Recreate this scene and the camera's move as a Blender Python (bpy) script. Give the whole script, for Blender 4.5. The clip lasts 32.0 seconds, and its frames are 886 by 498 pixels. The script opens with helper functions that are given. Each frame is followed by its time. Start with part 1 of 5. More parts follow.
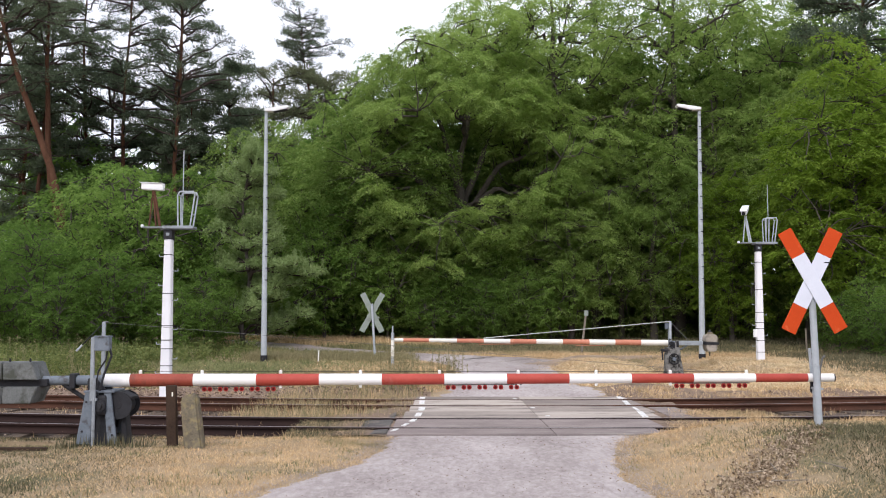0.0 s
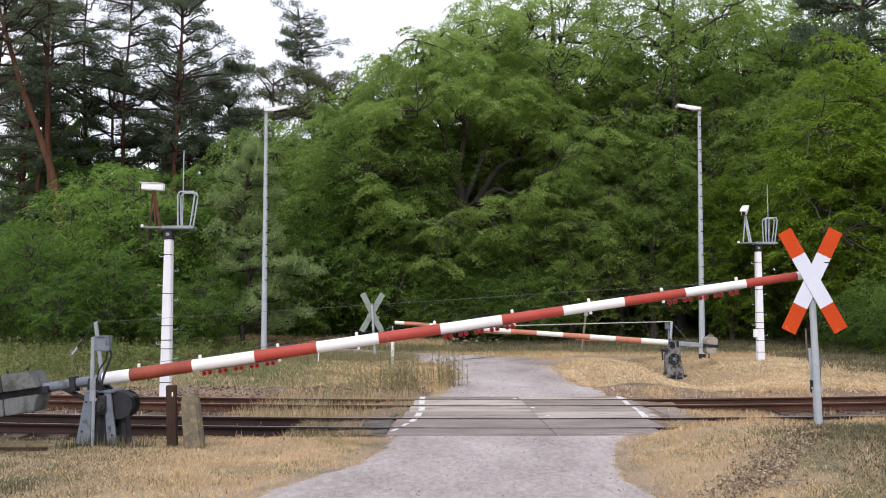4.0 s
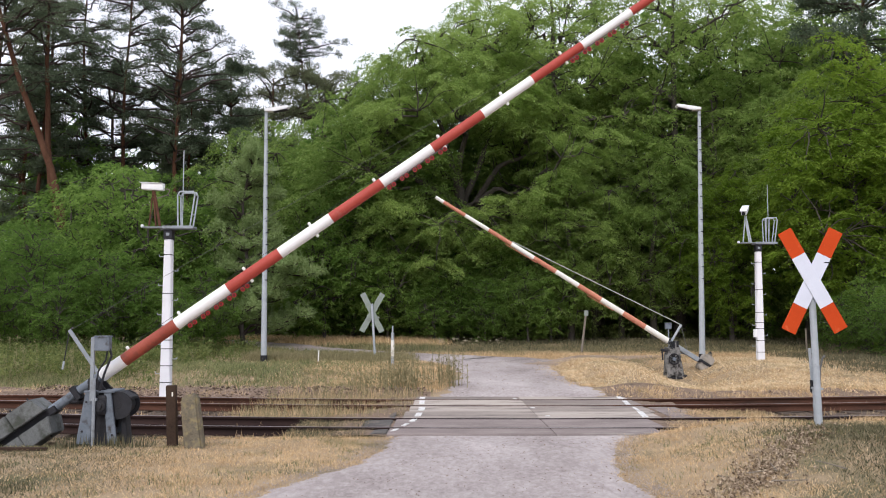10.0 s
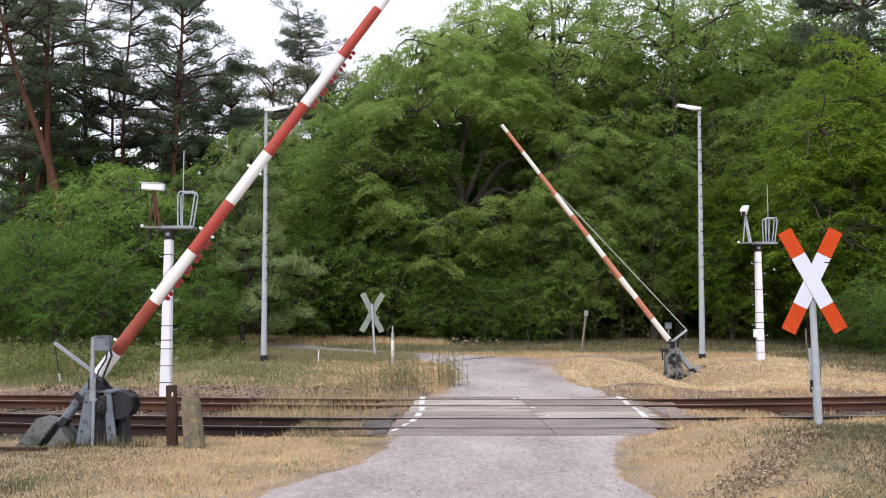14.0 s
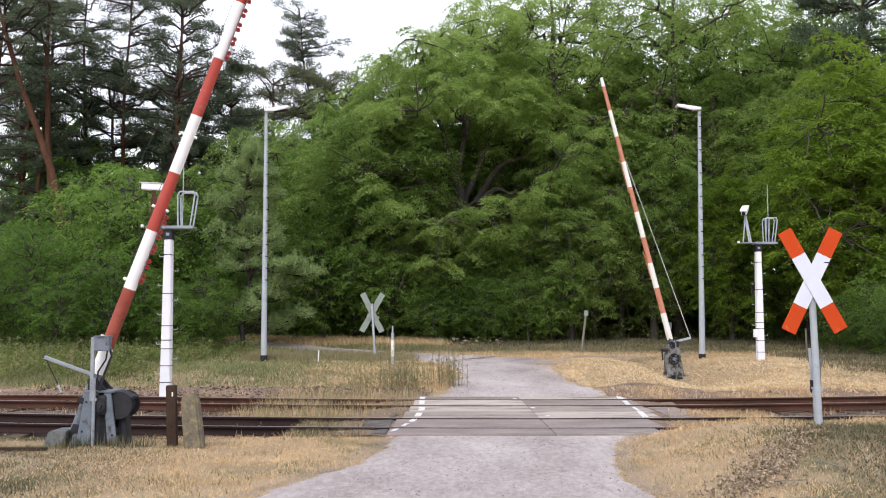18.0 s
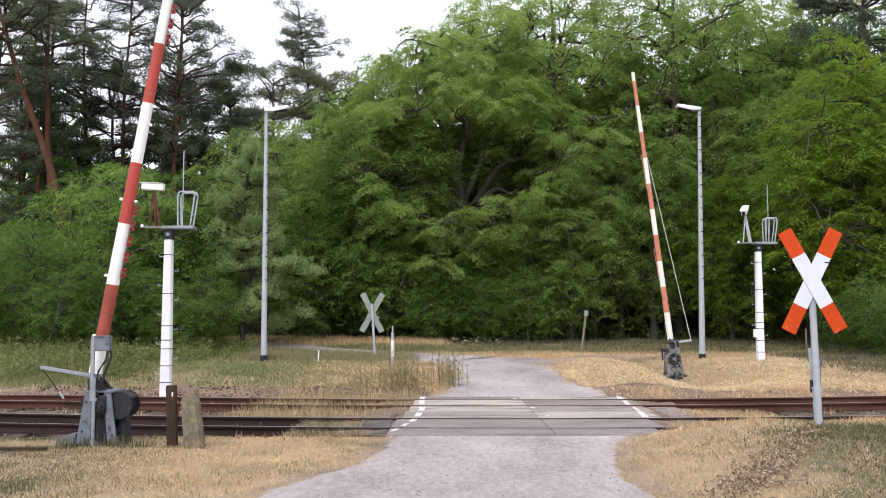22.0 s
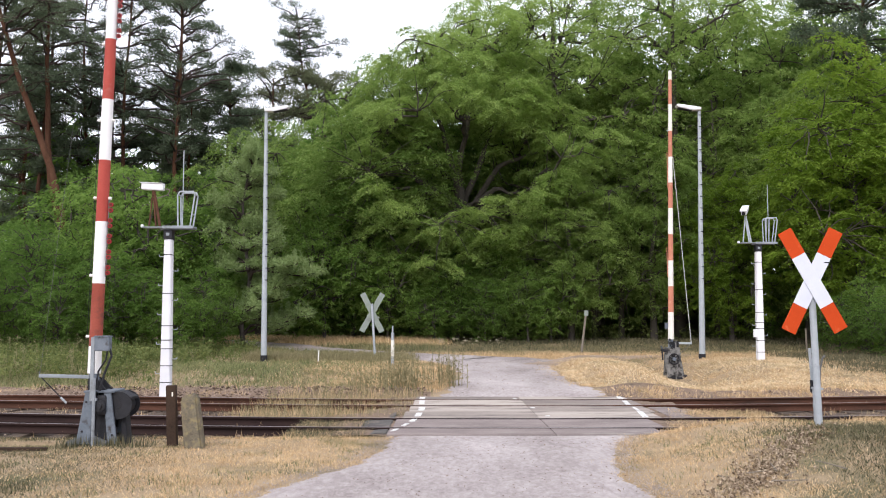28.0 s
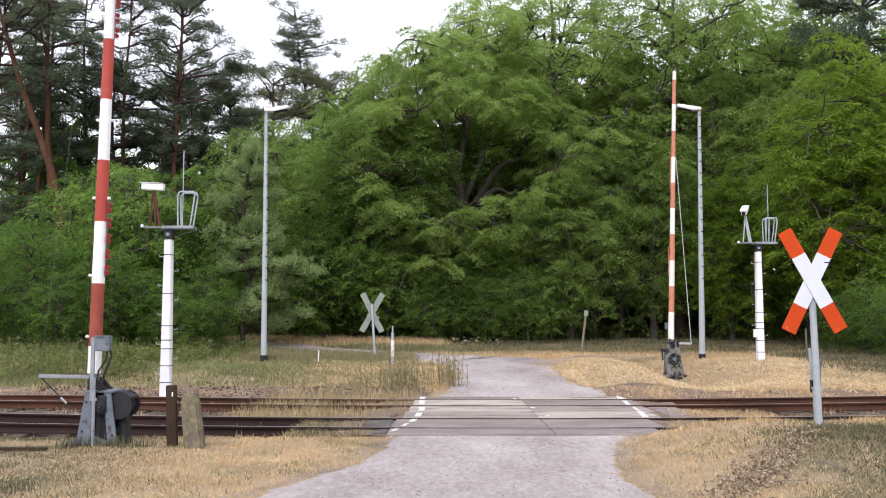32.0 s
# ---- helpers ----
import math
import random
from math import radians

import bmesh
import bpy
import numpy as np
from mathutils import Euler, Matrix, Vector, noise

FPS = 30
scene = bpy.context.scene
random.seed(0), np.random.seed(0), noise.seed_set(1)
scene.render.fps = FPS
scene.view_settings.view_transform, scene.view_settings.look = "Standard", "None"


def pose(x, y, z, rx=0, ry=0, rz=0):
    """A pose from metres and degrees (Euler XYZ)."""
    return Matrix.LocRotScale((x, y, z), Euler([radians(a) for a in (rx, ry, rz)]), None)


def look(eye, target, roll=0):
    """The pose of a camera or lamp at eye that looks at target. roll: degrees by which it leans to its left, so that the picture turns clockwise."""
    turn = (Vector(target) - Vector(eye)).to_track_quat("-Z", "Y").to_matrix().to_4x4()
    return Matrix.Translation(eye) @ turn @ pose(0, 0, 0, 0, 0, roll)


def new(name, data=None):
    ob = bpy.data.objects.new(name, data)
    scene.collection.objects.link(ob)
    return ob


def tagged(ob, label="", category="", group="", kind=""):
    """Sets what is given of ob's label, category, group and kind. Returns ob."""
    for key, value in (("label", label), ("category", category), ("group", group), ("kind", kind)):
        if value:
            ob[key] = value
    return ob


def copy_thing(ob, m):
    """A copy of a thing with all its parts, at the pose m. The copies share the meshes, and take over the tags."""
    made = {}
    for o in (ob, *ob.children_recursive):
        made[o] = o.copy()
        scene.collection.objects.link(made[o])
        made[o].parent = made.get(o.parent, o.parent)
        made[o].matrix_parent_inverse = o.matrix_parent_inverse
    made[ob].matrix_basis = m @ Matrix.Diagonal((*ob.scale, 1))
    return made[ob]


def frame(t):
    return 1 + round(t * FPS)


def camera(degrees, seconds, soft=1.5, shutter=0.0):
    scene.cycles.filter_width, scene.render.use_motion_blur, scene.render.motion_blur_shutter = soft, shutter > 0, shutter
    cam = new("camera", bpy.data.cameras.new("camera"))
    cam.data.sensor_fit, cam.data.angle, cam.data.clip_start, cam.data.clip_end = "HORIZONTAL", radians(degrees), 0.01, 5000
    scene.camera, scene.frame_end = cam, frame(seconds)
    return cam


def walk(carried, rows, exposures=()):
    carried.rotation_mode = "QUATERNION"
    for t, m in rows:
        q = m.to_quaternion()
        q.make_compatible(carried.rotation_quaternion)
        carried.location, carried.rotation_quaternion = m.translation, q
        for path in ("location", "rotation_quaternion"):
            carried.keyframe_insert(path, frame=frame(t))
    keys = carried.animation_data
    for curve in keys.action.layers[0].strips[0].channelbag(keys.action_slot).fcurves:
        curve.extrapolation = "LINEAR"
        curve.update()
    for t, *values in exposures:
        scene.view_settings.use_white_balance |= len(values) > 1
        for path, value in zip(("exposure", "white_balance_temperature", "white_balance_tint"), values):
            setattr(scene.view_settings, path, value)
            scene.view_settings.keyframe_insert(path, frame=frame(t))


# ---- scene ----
# Camera: a tripod beside the lane, 1.7 m above the rails, tilted up a little.
cam = camera(49.7, 32.0, soft=1.05)
STAND = pose(0, 0, 1.7, 94.35, 0, 0)
walk(cam, [(0.0, STAND), (32.0, STAND)], exposures=[(0.0, -0.11, 6340, 13.5), (8.0, -0.22, 6340, 13.5), (13.0, -0.10, 6340, 13.5), (19.0, 0.0, 6340, 13.5), (32.0, 0.06, 6340, 13.5)])

# ---------------------------------------------------------------- sky and sun
world = bpy.data.worlds.new("overcast_sky")
scene.world = world
world.use_nodes = True
wn, wl = world.node_tree.nodes, world.node_tree.links
sky = wn.new("ShaderNodeTexSky")
sky.sky_type, sky.sun_disc = "NISHITA", False
sky.sun_elevation, sky.sun_rotation = radians(39), radians(199)
sky.dust_density, sky.air_density = 3.0, 1.0
cloud = wn.new("ShaderNodeMix")
cloud.data_type = "RGBA"
cloud.inputs["Factor"].default_value = 0.82
wl.new(sky.outputs[0], cloud.inputs["A"])
cloud.inputs["B"].default_value = (11.9, 12.1, 12.9, 1)
wl.new(cloud.outputs["Result"], wn["Background"].inputs[0])
wn["Background"].inputs[1].default_value = 0.13

sun = new("sun", bpy.data.lights.new("sun", "SUN"))
sun.data.energy, sun.data.angle, sun.data.color = 1.95, radians(24), (1.0, 0.95, 0.88)
sun.matrix_world = look((-7, -20, 17.2), (0, 0, 0))


# ---------------------------------------------------------------- materials
def material(name, low, high, scale=6.0, fine=60.0, rough=0.8, metal=0.0, bump=0.25, depth=0.01, spots=None,
             spot_scale=3.0, spot_at=0.62, islands=0.0, objects=0.0, stretch=(1, 1, 1), sheer=0.0):
    """A surface that wanders between two colours at two scales, with relief, and stains of a third colour."""
    m = bpy.data.materials.new(name)
    m.use_nodes = True
    n, l = m.node_tree.nodes, m.node_tree.links
    shader = n["Principled BSDF"]
    shader.inputs["Roughness"].default_value = rough
    shader.inputs["Metallic"].default_value = metal
    shader.inputs["Specular IOR Level"].default_value = 0.12 if sheer or rough > 0.8 else 0.3
    place = n.new("ShaderNodeTexCoord")
    fit = n.new("ShaderNodeMapping")
    fit.inputs["Scale"].default_value = stretch
    l.new(place.outputs["Object"], fit.inputs["Vector"])

    def grain(s, detail, r=0.6):
        g = n.new("ShaderNodeTexNoise")
        g.inputs["Scale"].default_value, g.inputs["Detail"].default_value = s, detail
        g.inputs["Roughness"].default_value = r
        l.new(fit.outputs[0], g.inputs["Vector"])
        return g.outputs["Fac"]

    def math_node(op, a, b):
        k = n.new("ShaderNodeMath")
        k.operation = op
        for i, v in enumerate((a, b)):
            if isinstance(v, (int, float)):
                k.inputs[i].default_value = v
            else:
                l.new(v, k.inputs[i])
        return k.outputs[0]

    big, small = grain(scale, 4), grain(fine, 5, 0.7)
    blend = math_node("ADD", math_node("MULTIPLY", big, 0.55), math_node("MULTIPLY", small, 0.45))
    if islands:
        geo = n.new("ShaderNodeNewGeometry")
        blend = math_node("ADD", blend, math_node("MULTIPLY", math_node("SUBTRACT", geo.outputs["Random Per Island"], 0.5), islands))
    if objects:
        info = n.new("ShaderNodeObjectInfo")
        blend = math_node("ADD", blend, math_node("MULTIPLY", math_node("SUBTRACT", info.outputs["Random"], 0.5), objects))
    ramp = n.new("ShaderNodeValToRGB")
    ramp.color_ramp.elements[0].position, ramp.color_ramp.elements[1].position = 0.3, 0.7
    ramp.color_ramp.elements[0].color, ramp.color_ramp.elements[1].color = (*low, 1), (*high, 1)
    l.new(blend, ramp.inputs[0])
    colour = ramp.outputs[0]
    if spots:
        patch = n.new("ShaderNodeValToRGB")
        patch.color_ramp.elements[0].position, patch.color_ramp.elements[1].position = spot_at - 0.08, spot_at + 0.06
        l.new(grain(spot_scale, 6, 0.65), patch.inputs[0])
        mix = n.new("ShaderNodeMix")
        mix.data_type = "RGBA"
        l.new(patch.outputs[0], mix.inputs["Factor"])
        l.new(colour, mix.inputs["A"])
        mix.inputs["B"].default_value = (*spots, 1)
        colour = mix.outputs["Result"]
    l.new(colour, shader.inputs["Base Color"])
    if bump:
        relief = n.new("ShaderNodeBump")
        relief.inputs["Strength"].default_value, relief.inputs["Distance"].default_value = bump, depth
        l.new(small, relief.inputs["Height"])
        l.new(relief.outputs[0], shader.inputs["Normal"])
    if sheer:
        thin = n.new("ShaderNodeBsdfTranslucent")
        l.new(colour, thin.inputs["Color"])
        both = n.new("ShaderNodeMixShader")
        both.inputs[0].default_value = sheer
        l.new(shader.outputs[0], both.inputs[1])
        l.new(thin.outputs[0], both.inputs[2])
        l.new(both.outputs[0], n["Material Output"].inputs["Surface"])
    return m


M_SOIL = material("dry_verge_soil", (0.20, 0.15, 0.094), (0.45, 0.345, 0.225), 0.8, 25, 0.95, bump=0.6, depth=0.03, spots=(0.13, 0.12, 0.07), spot_scale=0.35, spot_at=0.60)
M_LANE = material("sandy_gravel_lane", (0.195, 0.162, 0.152), (0.57, 0.52, 0.512), 0.55, 16, 0.95, bump=1.0, depth=0.035, spots=(0.30, 0.262, 0.25), spot_scale=3.2, spot_at=0.66, stretch=(1, 0.4, 1))
M_BALLAST = material("brown_ballast", (0.042, 0.032, 0.026), (0.20, 0.155, 0.122), 4, 30, 0.95, bump=1.0, depth=0.04)
M_RUST = material("rusty_rail_side", (0.030, 0.016, 0.011), (0.115, 0.054, 0.036), 2.2, 45, 0.9, bump=0.3, depth=0.004, spots=(0.032, 0.022, 0.018), spot_scale=2.5, spot_at=0.62, stretch=(0.25, 1, 1))
M_RUSTDARK = material("blackish_rail_side", (0.013, 0.009, 0.009), (0.044, 0.026, 0.023), 2.2, 45, 0.85, bump=0.3, depth=0.004, stretch=(0.25, 1, 1))
M_SANDPATH = material("trodden_sandy_path", (0.22, 0.165, 0.125), (0.44, 0.35, 0.28), 0.8, 18, 0.95, bump=0.8, depth=0.03, spots=(0.24, 0.19, 0.13), spot_scale=1.4, spot_at=0.58)
M_RAILTOP = material("worn_rail_top", (0.202, 0.170, 0.171), (0.403, 0.374, 0.380), 4, 80, 0.5, metal=0.4, bump=0.1, stretch=(0.2, 1, 1))
M_SLEEPER = material("old_timber_sleeper", (0.05, 0.038, 0.028), (0.13, 0.10, 0.08), 5, 40, 0.9, stretch=(3, 0.4, 1))
M_SLAB = material("worn_concrete_slab", (0.235, 0.20, 0.18), (0.43, 0.38, 0.337), 1.0, 45, 0.9, bump=0.35, spots=(0.17, 0.147, 0.135), spot_scale=1.4, spot_at=0.57, objects=0.6, stretch=(0.5, 1.4, 1))
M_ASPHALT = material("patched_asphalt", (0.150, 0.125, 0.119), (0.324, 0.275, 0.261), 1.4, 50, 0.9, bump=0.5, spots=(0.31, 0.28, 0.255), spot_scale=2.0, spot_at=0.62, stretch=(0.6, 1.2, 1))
M_MARK = material("worn_white_marking", (0.55, 0.55, 0.54), (0.82, 0.82, 0.82), 6, 50, 0.8, spots=(0.34, 0.32, 0.30), spot_scale=12, spot_at=0.58)
M_STEEL = material("blue_grey_painted_steel", (0.095, 0.115, 0.145), (0.185, 0.215, 0.255), 4, 60, 0.6, bump=0.08, spots=(0.05, 0.045, 0.042), spot_scale=6, spot_at=0.62)
M_GALV = material("galvanised_steel", (0.290, 0.326, 0.361), (0.440, 0.475, 0.510), 6, 90, 0.5, metal=0.08, bump=0.06, spots=(0.26, 0.28, 0.30), spot_scale=4, spot_at=0.66)
M_IRON = material("dull_weathered_iron", (0.085, 0.087, 0.088), (0.30, 0.295, 0.285), 5, 40, 0.75, bump=0.3, spots=(0.03, 0.028, 0.028), spot_scale=7, spot_at=0.55)
M_DARK = material("dark_greasy_iron", (0.008, 0.008, 0.011), (0.028, 0.029, 0.035), 7, 60, 0.65, metal=0.0)
M_DULLZINC = material("dull_grey_zinc", (0.19, 0.215, 0.245), (0.33, 0.36, 0.39), 6, 90, 0.55, metal=0.05, bump=0.06, spots=(0.16, 0.17, 0.18), spot_scale=4, spot_at=0.62)
M_DARKBALLAST = material("dark_brown_ballast", (0.020, 0.016, 0.014), (0.115, 0.088, 0.072), 4, 30, 0.95, bump=1.0, depth=0.04)
M_DARKASPHALT = material("old_dark_asphalt", (0.060, 0.056, 0.056), (0.155, 0.145, 0.138), 2.0, 40, 0.9, bump=0.8, depth=0.015, spots=(0.20, 0.175, 0.15), spot_scale=3.0, spot_at=0.60)
M_LENSCORE = material("dark_red_glass", (0.05, 0.004, 0.004), (0.10, 0.008, 0.007), 10, 80, 0.2, bump=0)
M_CABLE = material("steel_cable", (0.10, 0.10, 0.10), (0.2, 0.2, 0.2), 20, 90, 0.6, metal=0.4, bump=0)
M_PALECABLE = material("pale_zinc_cable", (0.42, 0.43, 0.42), (0.6, 0.6, 0.58), 20, 90, 0.5, metal=0.3, bump=0)
M_RED = material("faded_red_boom_paint", (0.30, 0.040, 0.028), (0.44, 0.075, 0.055), 3, 60, 0.55, bump=0.05, spots=(0.36, 0.10, 0.08), spot_scale=5, spot_at=0.68)
M_REDOLD = material("chalky_red_boom_paint", (0.396, 0.138, 0.088), (0.572, 0.246, 0.160), 3, 60, 0.6, bump=0.05, spots=(0.55, 0.30, 0.2), spot_scale=6, spot_at=0.66)
M_WHITE = material("weathered_white_paint", (0.70, 0.70, 0.71), (0.83, 0.83, 0.84), 3, 60, 0.5, bump=0.05, spots=(0.72, 0.72, 0.72), spot_scale=5, spot_at=0.7)
M_WHITEOLD = material("flaking_white_paint", (0.64, 0.62, 0.57), (0.80, 0.79, 0.75), 3, 60, 0.6, bump=0.05, spots=(0.48, 0.36, 0.22), spot_scale=6, spot_at=0.72)
M_ORANGE = material("orange_red_sign_sheet", (0.44, 0.042, 0.002), (0.55, 0.060, 0.003), 5, 60, 0.75, bump=0.03, spots=(0.58, 0.13, 0.05), spot_scale=11, spot_at=0.70)
M_SIGNWHITE = material("white_sign_sheet", (0.58, 0.61, 0.71), (0.66, 0.69, 0.79), 4, 50, 0.5, bump=0.03)
M_SIGNBACK = material("dull_sheet_metal_back", (0.17, 0.205, 0.18), (0.28, 0.32, 0.285), 4, 50, 0.6, bump=0.04)
M_LENS = material("red_reflector", (0.216, 0.007, 0.008), (0.302, 0.014, 0.013), 10, 80, 0.3, bump=0)
M_KNOB = material("white_insulator", (0.68, 0.68, 0.66), (0.82, 0.82, 0.8), 10, 80, 0.4, bump=0)
M_CONC = material("rough_grey_concrete", (0.085, 0.092, 0.094), (0.20, 0.208, 0.208), 5, 45, 0.92, bump=0.5, depth=0.01, spots=(0.07, 0.075, 0.065), spot_scale=4, spot_at=0.58)
M_OLDCONC = material("lichened_concrete", (0.085, 0.075, 0.058), (0.26, 0.225, 0.165), 7, 40, 0.95, bump=0.9, depth=0.02, spots=(0.27, 0.23, 0.13), spot_scale=9, spot_at=0.58)
M_RUSTPOST = material("rusted_post_steel", (0.025, 0.017, 0.013), (0.070, 0.045, 0.032), 5, 50, 0.85, bump=0.5)
M_MAST = material("white_concrete_mast", (0.68, 0.68, 0.72), (0.80, 0.80, 0.84), 3, 60, 0.7, bump=0.1)
M_RUSTYBRACKET = material("rusty_bracket", (0.050, 0.019, 0.011), (0.125, 0.055, 0.030), 8, 60, 0.8)
M_HOUSING = material("white_camera_housing", (0.720, 0.731, 0.734), (0.820, 0.834, 0.853), 6, 60, 0.4, bump=0.02)
M_LUMIN = material("white_luminaire_shell", (0.74, 0.75, 0.77), (0.84, 0.85, 0.86), 5, 60, 0.35, bump=0.02)
M_TIMBER = material("grey_weathered_timber", (0.12, 0.10, 0.08), (0.28, 0.25, 0.21), 4, 50, 0.9, stretch=(2, 2, 0.3))
M_BARK = material("grey_brown_bark", (0.044, 0.038, 0.034), (0.117, 0.103, 0.092), 3, 22, 0.95, bump=1.0, depth=0.03, stretch=(1, 1, 0.35))
M_PINEBARK = material("orange_pine_bark", (0.048, 0.022, 0.013), (0.122, 0.062, 0.039), 2, 18, 0.95, bump=1.0, depth=0.03, stretch=(1, 1, 0.4))
M_LOCUST = material("locust_leaves", (0.173, 0.272, 0.065), (0.391, 0.512, 0.158), 0.22, 2.5, 0.7, bump=0, islands=0.32, objects=0.25, sheer=0.68)
M_BRIGHT = material("bright_young_leaves", (0.107, 0.186, 0.022), (0.246, 0.358, 0.050), 0.3, 2.5, 0.7, bump=0, islands=0.28, objects=0.2, sheer=0.62)
M_OAK = material("dark_oak_leaves", (0.101, 0.189, 0.039), (0.234, 0.364, 0.086), 0.25, 2.5, 0.7, bump=0, islands=0.25, objects=0.25, sheer=0.68)
M_PINELIMB = material("dark_pine_limbs", (0.033, 0.025, 0.022), (0.085, 0.065, 0.059), 3, 22, 0.95, bump=0.6, depth=0.02)
M_GREYNEEDLE = material("olive_grey_pine_needles", (0.10, 0.118, 0.062), (0.20, 0.22, 0.125), 0.3, 3, 0.7, bump=0, islands=0.3, objects=0.2, sheer=0.4)
M_NEEDLE = material("pine_needles", (0.065, 0.096, 0.061), (0.176, 0.218, 0.134), 0.3, 3, 0.6, bump=0, islands=0.3, objects=0.2, sheer=0.4)
M_YOUNGPINE = material("grey_green_young_pine_needles", (0.184, 0.265, 0.098), (0.345, 0.437, 0.196), 0.5, 3, 0.7, bump=0, islands=0.3, sheer=0.4)
M_STRAW = material("straw_grass", (0.439, 0.302, 0.161), (0.796, 0.604, 0.373), 0.7, 6, 0.85, bump=0, islands=0.5, spots=(0.27, 0.235, 0.125), spot_scale=0.5, spot_at=0.62, sheer=0.25)
M_GREENGRASS = material("dry_green_grass", (0.10, 0.125, 0.05), (0.33, 0.30, 0.165), 0.5, 5, 0.85, bump=0, islands=0.6, sheer=0.25)
M_WEED = material("brown_green_weed", (0.19, 0.18, 0.095), (0.36, 0.31, 0.18), 1.0, 6, 0.85, bump=0, islands=0.6, sheer=0.25)
M_DEADLEAF = material("dead_leaves_and_chips", (0.13, 0.092, 0.062), (0.46, 0.37, 0.27), 2, 20, 0.9, bump=0, islands=0.7)
M_STONE = material("loose_stones", (0.081, 0.054, 0.040), (0.324, 0.248, 0.198), 3, 30, 0.9, islands=0.9)
M_BLEACHED = material("bleached_straw", (0.60, 0.46, 0.28), (0.86, 0.72, 0.50), 0.7, 6, 0.85, bump=0, islands=0.5, sheer=0.25)
M_LUSHGRASS = material("soft_green_grass", (0.125, 0.150, 0.062), (0.330, 0.345, 0.170), 0.6, 5, 0.9, bump=0, islands=0.5, sheer=0.3)
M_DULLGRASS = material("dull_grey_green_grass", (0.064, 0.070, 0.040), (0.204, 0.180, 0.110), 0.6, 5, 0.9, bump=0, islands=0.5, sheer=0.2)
M_HERB = material("meadow_herbs", (0.088, 0.121, 0.037), (0.224, 0.252, 0.089), 0.5, 4, 0.7, bump=0, islands=0.4, sheer=0.35)
M_FLOWER = material("white_flower_heads", (0.300, 0.264, 0.189), (0.450, 0.402, 0.297), 3, 20, 0.8, bump=0, islands=0.4)
M_BANK = material("bare_brown_bank", (0.13, 0.092, 0.068), (0.33, 0.245, 0.185), 1.5, 22, 0.95, bump=0.9, depth=0.04, spots=(0.085, 0.064, 0.05), spot_scale=3, spot_at=0.62)
M_REDBROWN = material("browned_red_boom_paint", (0.22, 0.040, 0.025), (0.33, 0.078, 0.050), 4, 60, 0.6, bump=0.05, spots=(0.17, 0.05, 0.035), spot_scale=6, spot_at=0.6)
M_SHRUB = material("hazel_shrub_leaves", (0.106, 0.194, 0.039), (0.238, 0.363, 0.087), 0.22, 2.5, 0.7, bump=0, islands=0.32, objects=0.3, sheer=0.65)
M_PALECONC = material("pale_dusty_concrete", (0.22, 0.20, 0.175), (0.42, 0.38, 0.335), 5, 45, 0.92, bump=0.4, depth=0.01, spots=(0.17, 0.155, 0.13), spot_scale=4, spot_at=0.6)


# ---------------------------------------------------------------- mesh helpers
def part(name, bm, mat, parent=None, label="", smooth=False):
    """Links a bmesh as one mesh object under a thing or a part."""
    me = bpy.data.meshes.new(name)
    bm.normal_update()
    bm.to_mesh(me)
    bm.free()
    me.materials.append(mat)
    if smooth:
        for p in me.polygons:
            p.use_smooth = True
    ob = new(name, me)
    ob.parent = parent
    return tagged(ob, label)


def twin(name, source, parent, m):
    """A further object on the mesh of an alike part."""
    ob = new(name, source.data)
    ob.parent, ob.matrix_basis = parent, m
    return ob


def thing(name, m, label, category, group="", kind=""):
    ob = new(name)
    ob.empty_display_size, ob.matrix_basis = 0.2, m
    return tagged(ob, label, category, group, kind)


def block(bm, x0, x1, y0, y1, z0, z1, bevel=0.0, m=None):
    """A box with worn edges."""
    v = bmesh.ops.create_cube(bm, size=1, matrix=Matrix.LocRotScale(((x0 + x1) / 2, (y0 + y1) / 2, (z0 + z1) / 2), None, (x1 - x0, y1 - y0, z1 - z0)))["verts"]
    if m is not None:
        bmesh.ops.transform(bm, matrix=m, verts=v)
    if bevel:
        edges = list({e for q in v for e in q.link_edges})
        bmesh.ops.bevel(bm, geom=edges, offset=bevel, segments=2, affect="EDGES", profile=0.6)


def boxed(*size, bevel=0.0, m=None):
    bm = bmesh.new()
    block(bm, *size, bevel=bevel, m=m)
    return bm


def rod(bm, a, b, r0, r1=None, seg=10):
    """A round bar from a to b."""
    a, b = Vector(a), Vector(b)
    r1 = r0 if r1 is None else r1
    m = Matrix.Translation((a + b) / 2) @ (b - a).to_track_quat("Z", "Y").to_matrix().to_4x4()
    made = bmesh.ops.create_cone(bm, cap_ends=True, cap_tris=False, segments=seg, radius1=r0, radius2=r1, depth=(b - a).length, matrix=m)["verts"]
    for f in {f for q in made for f in q.link_faces if len(f.verts) > 4}:
        for e in f.edges:
            e.smooth = False


def rodded(*bars, seg=10):
    bm = bmesh.new()
    for bar in bars:
        rod(bm, *bar, seg=seg)
    return bm


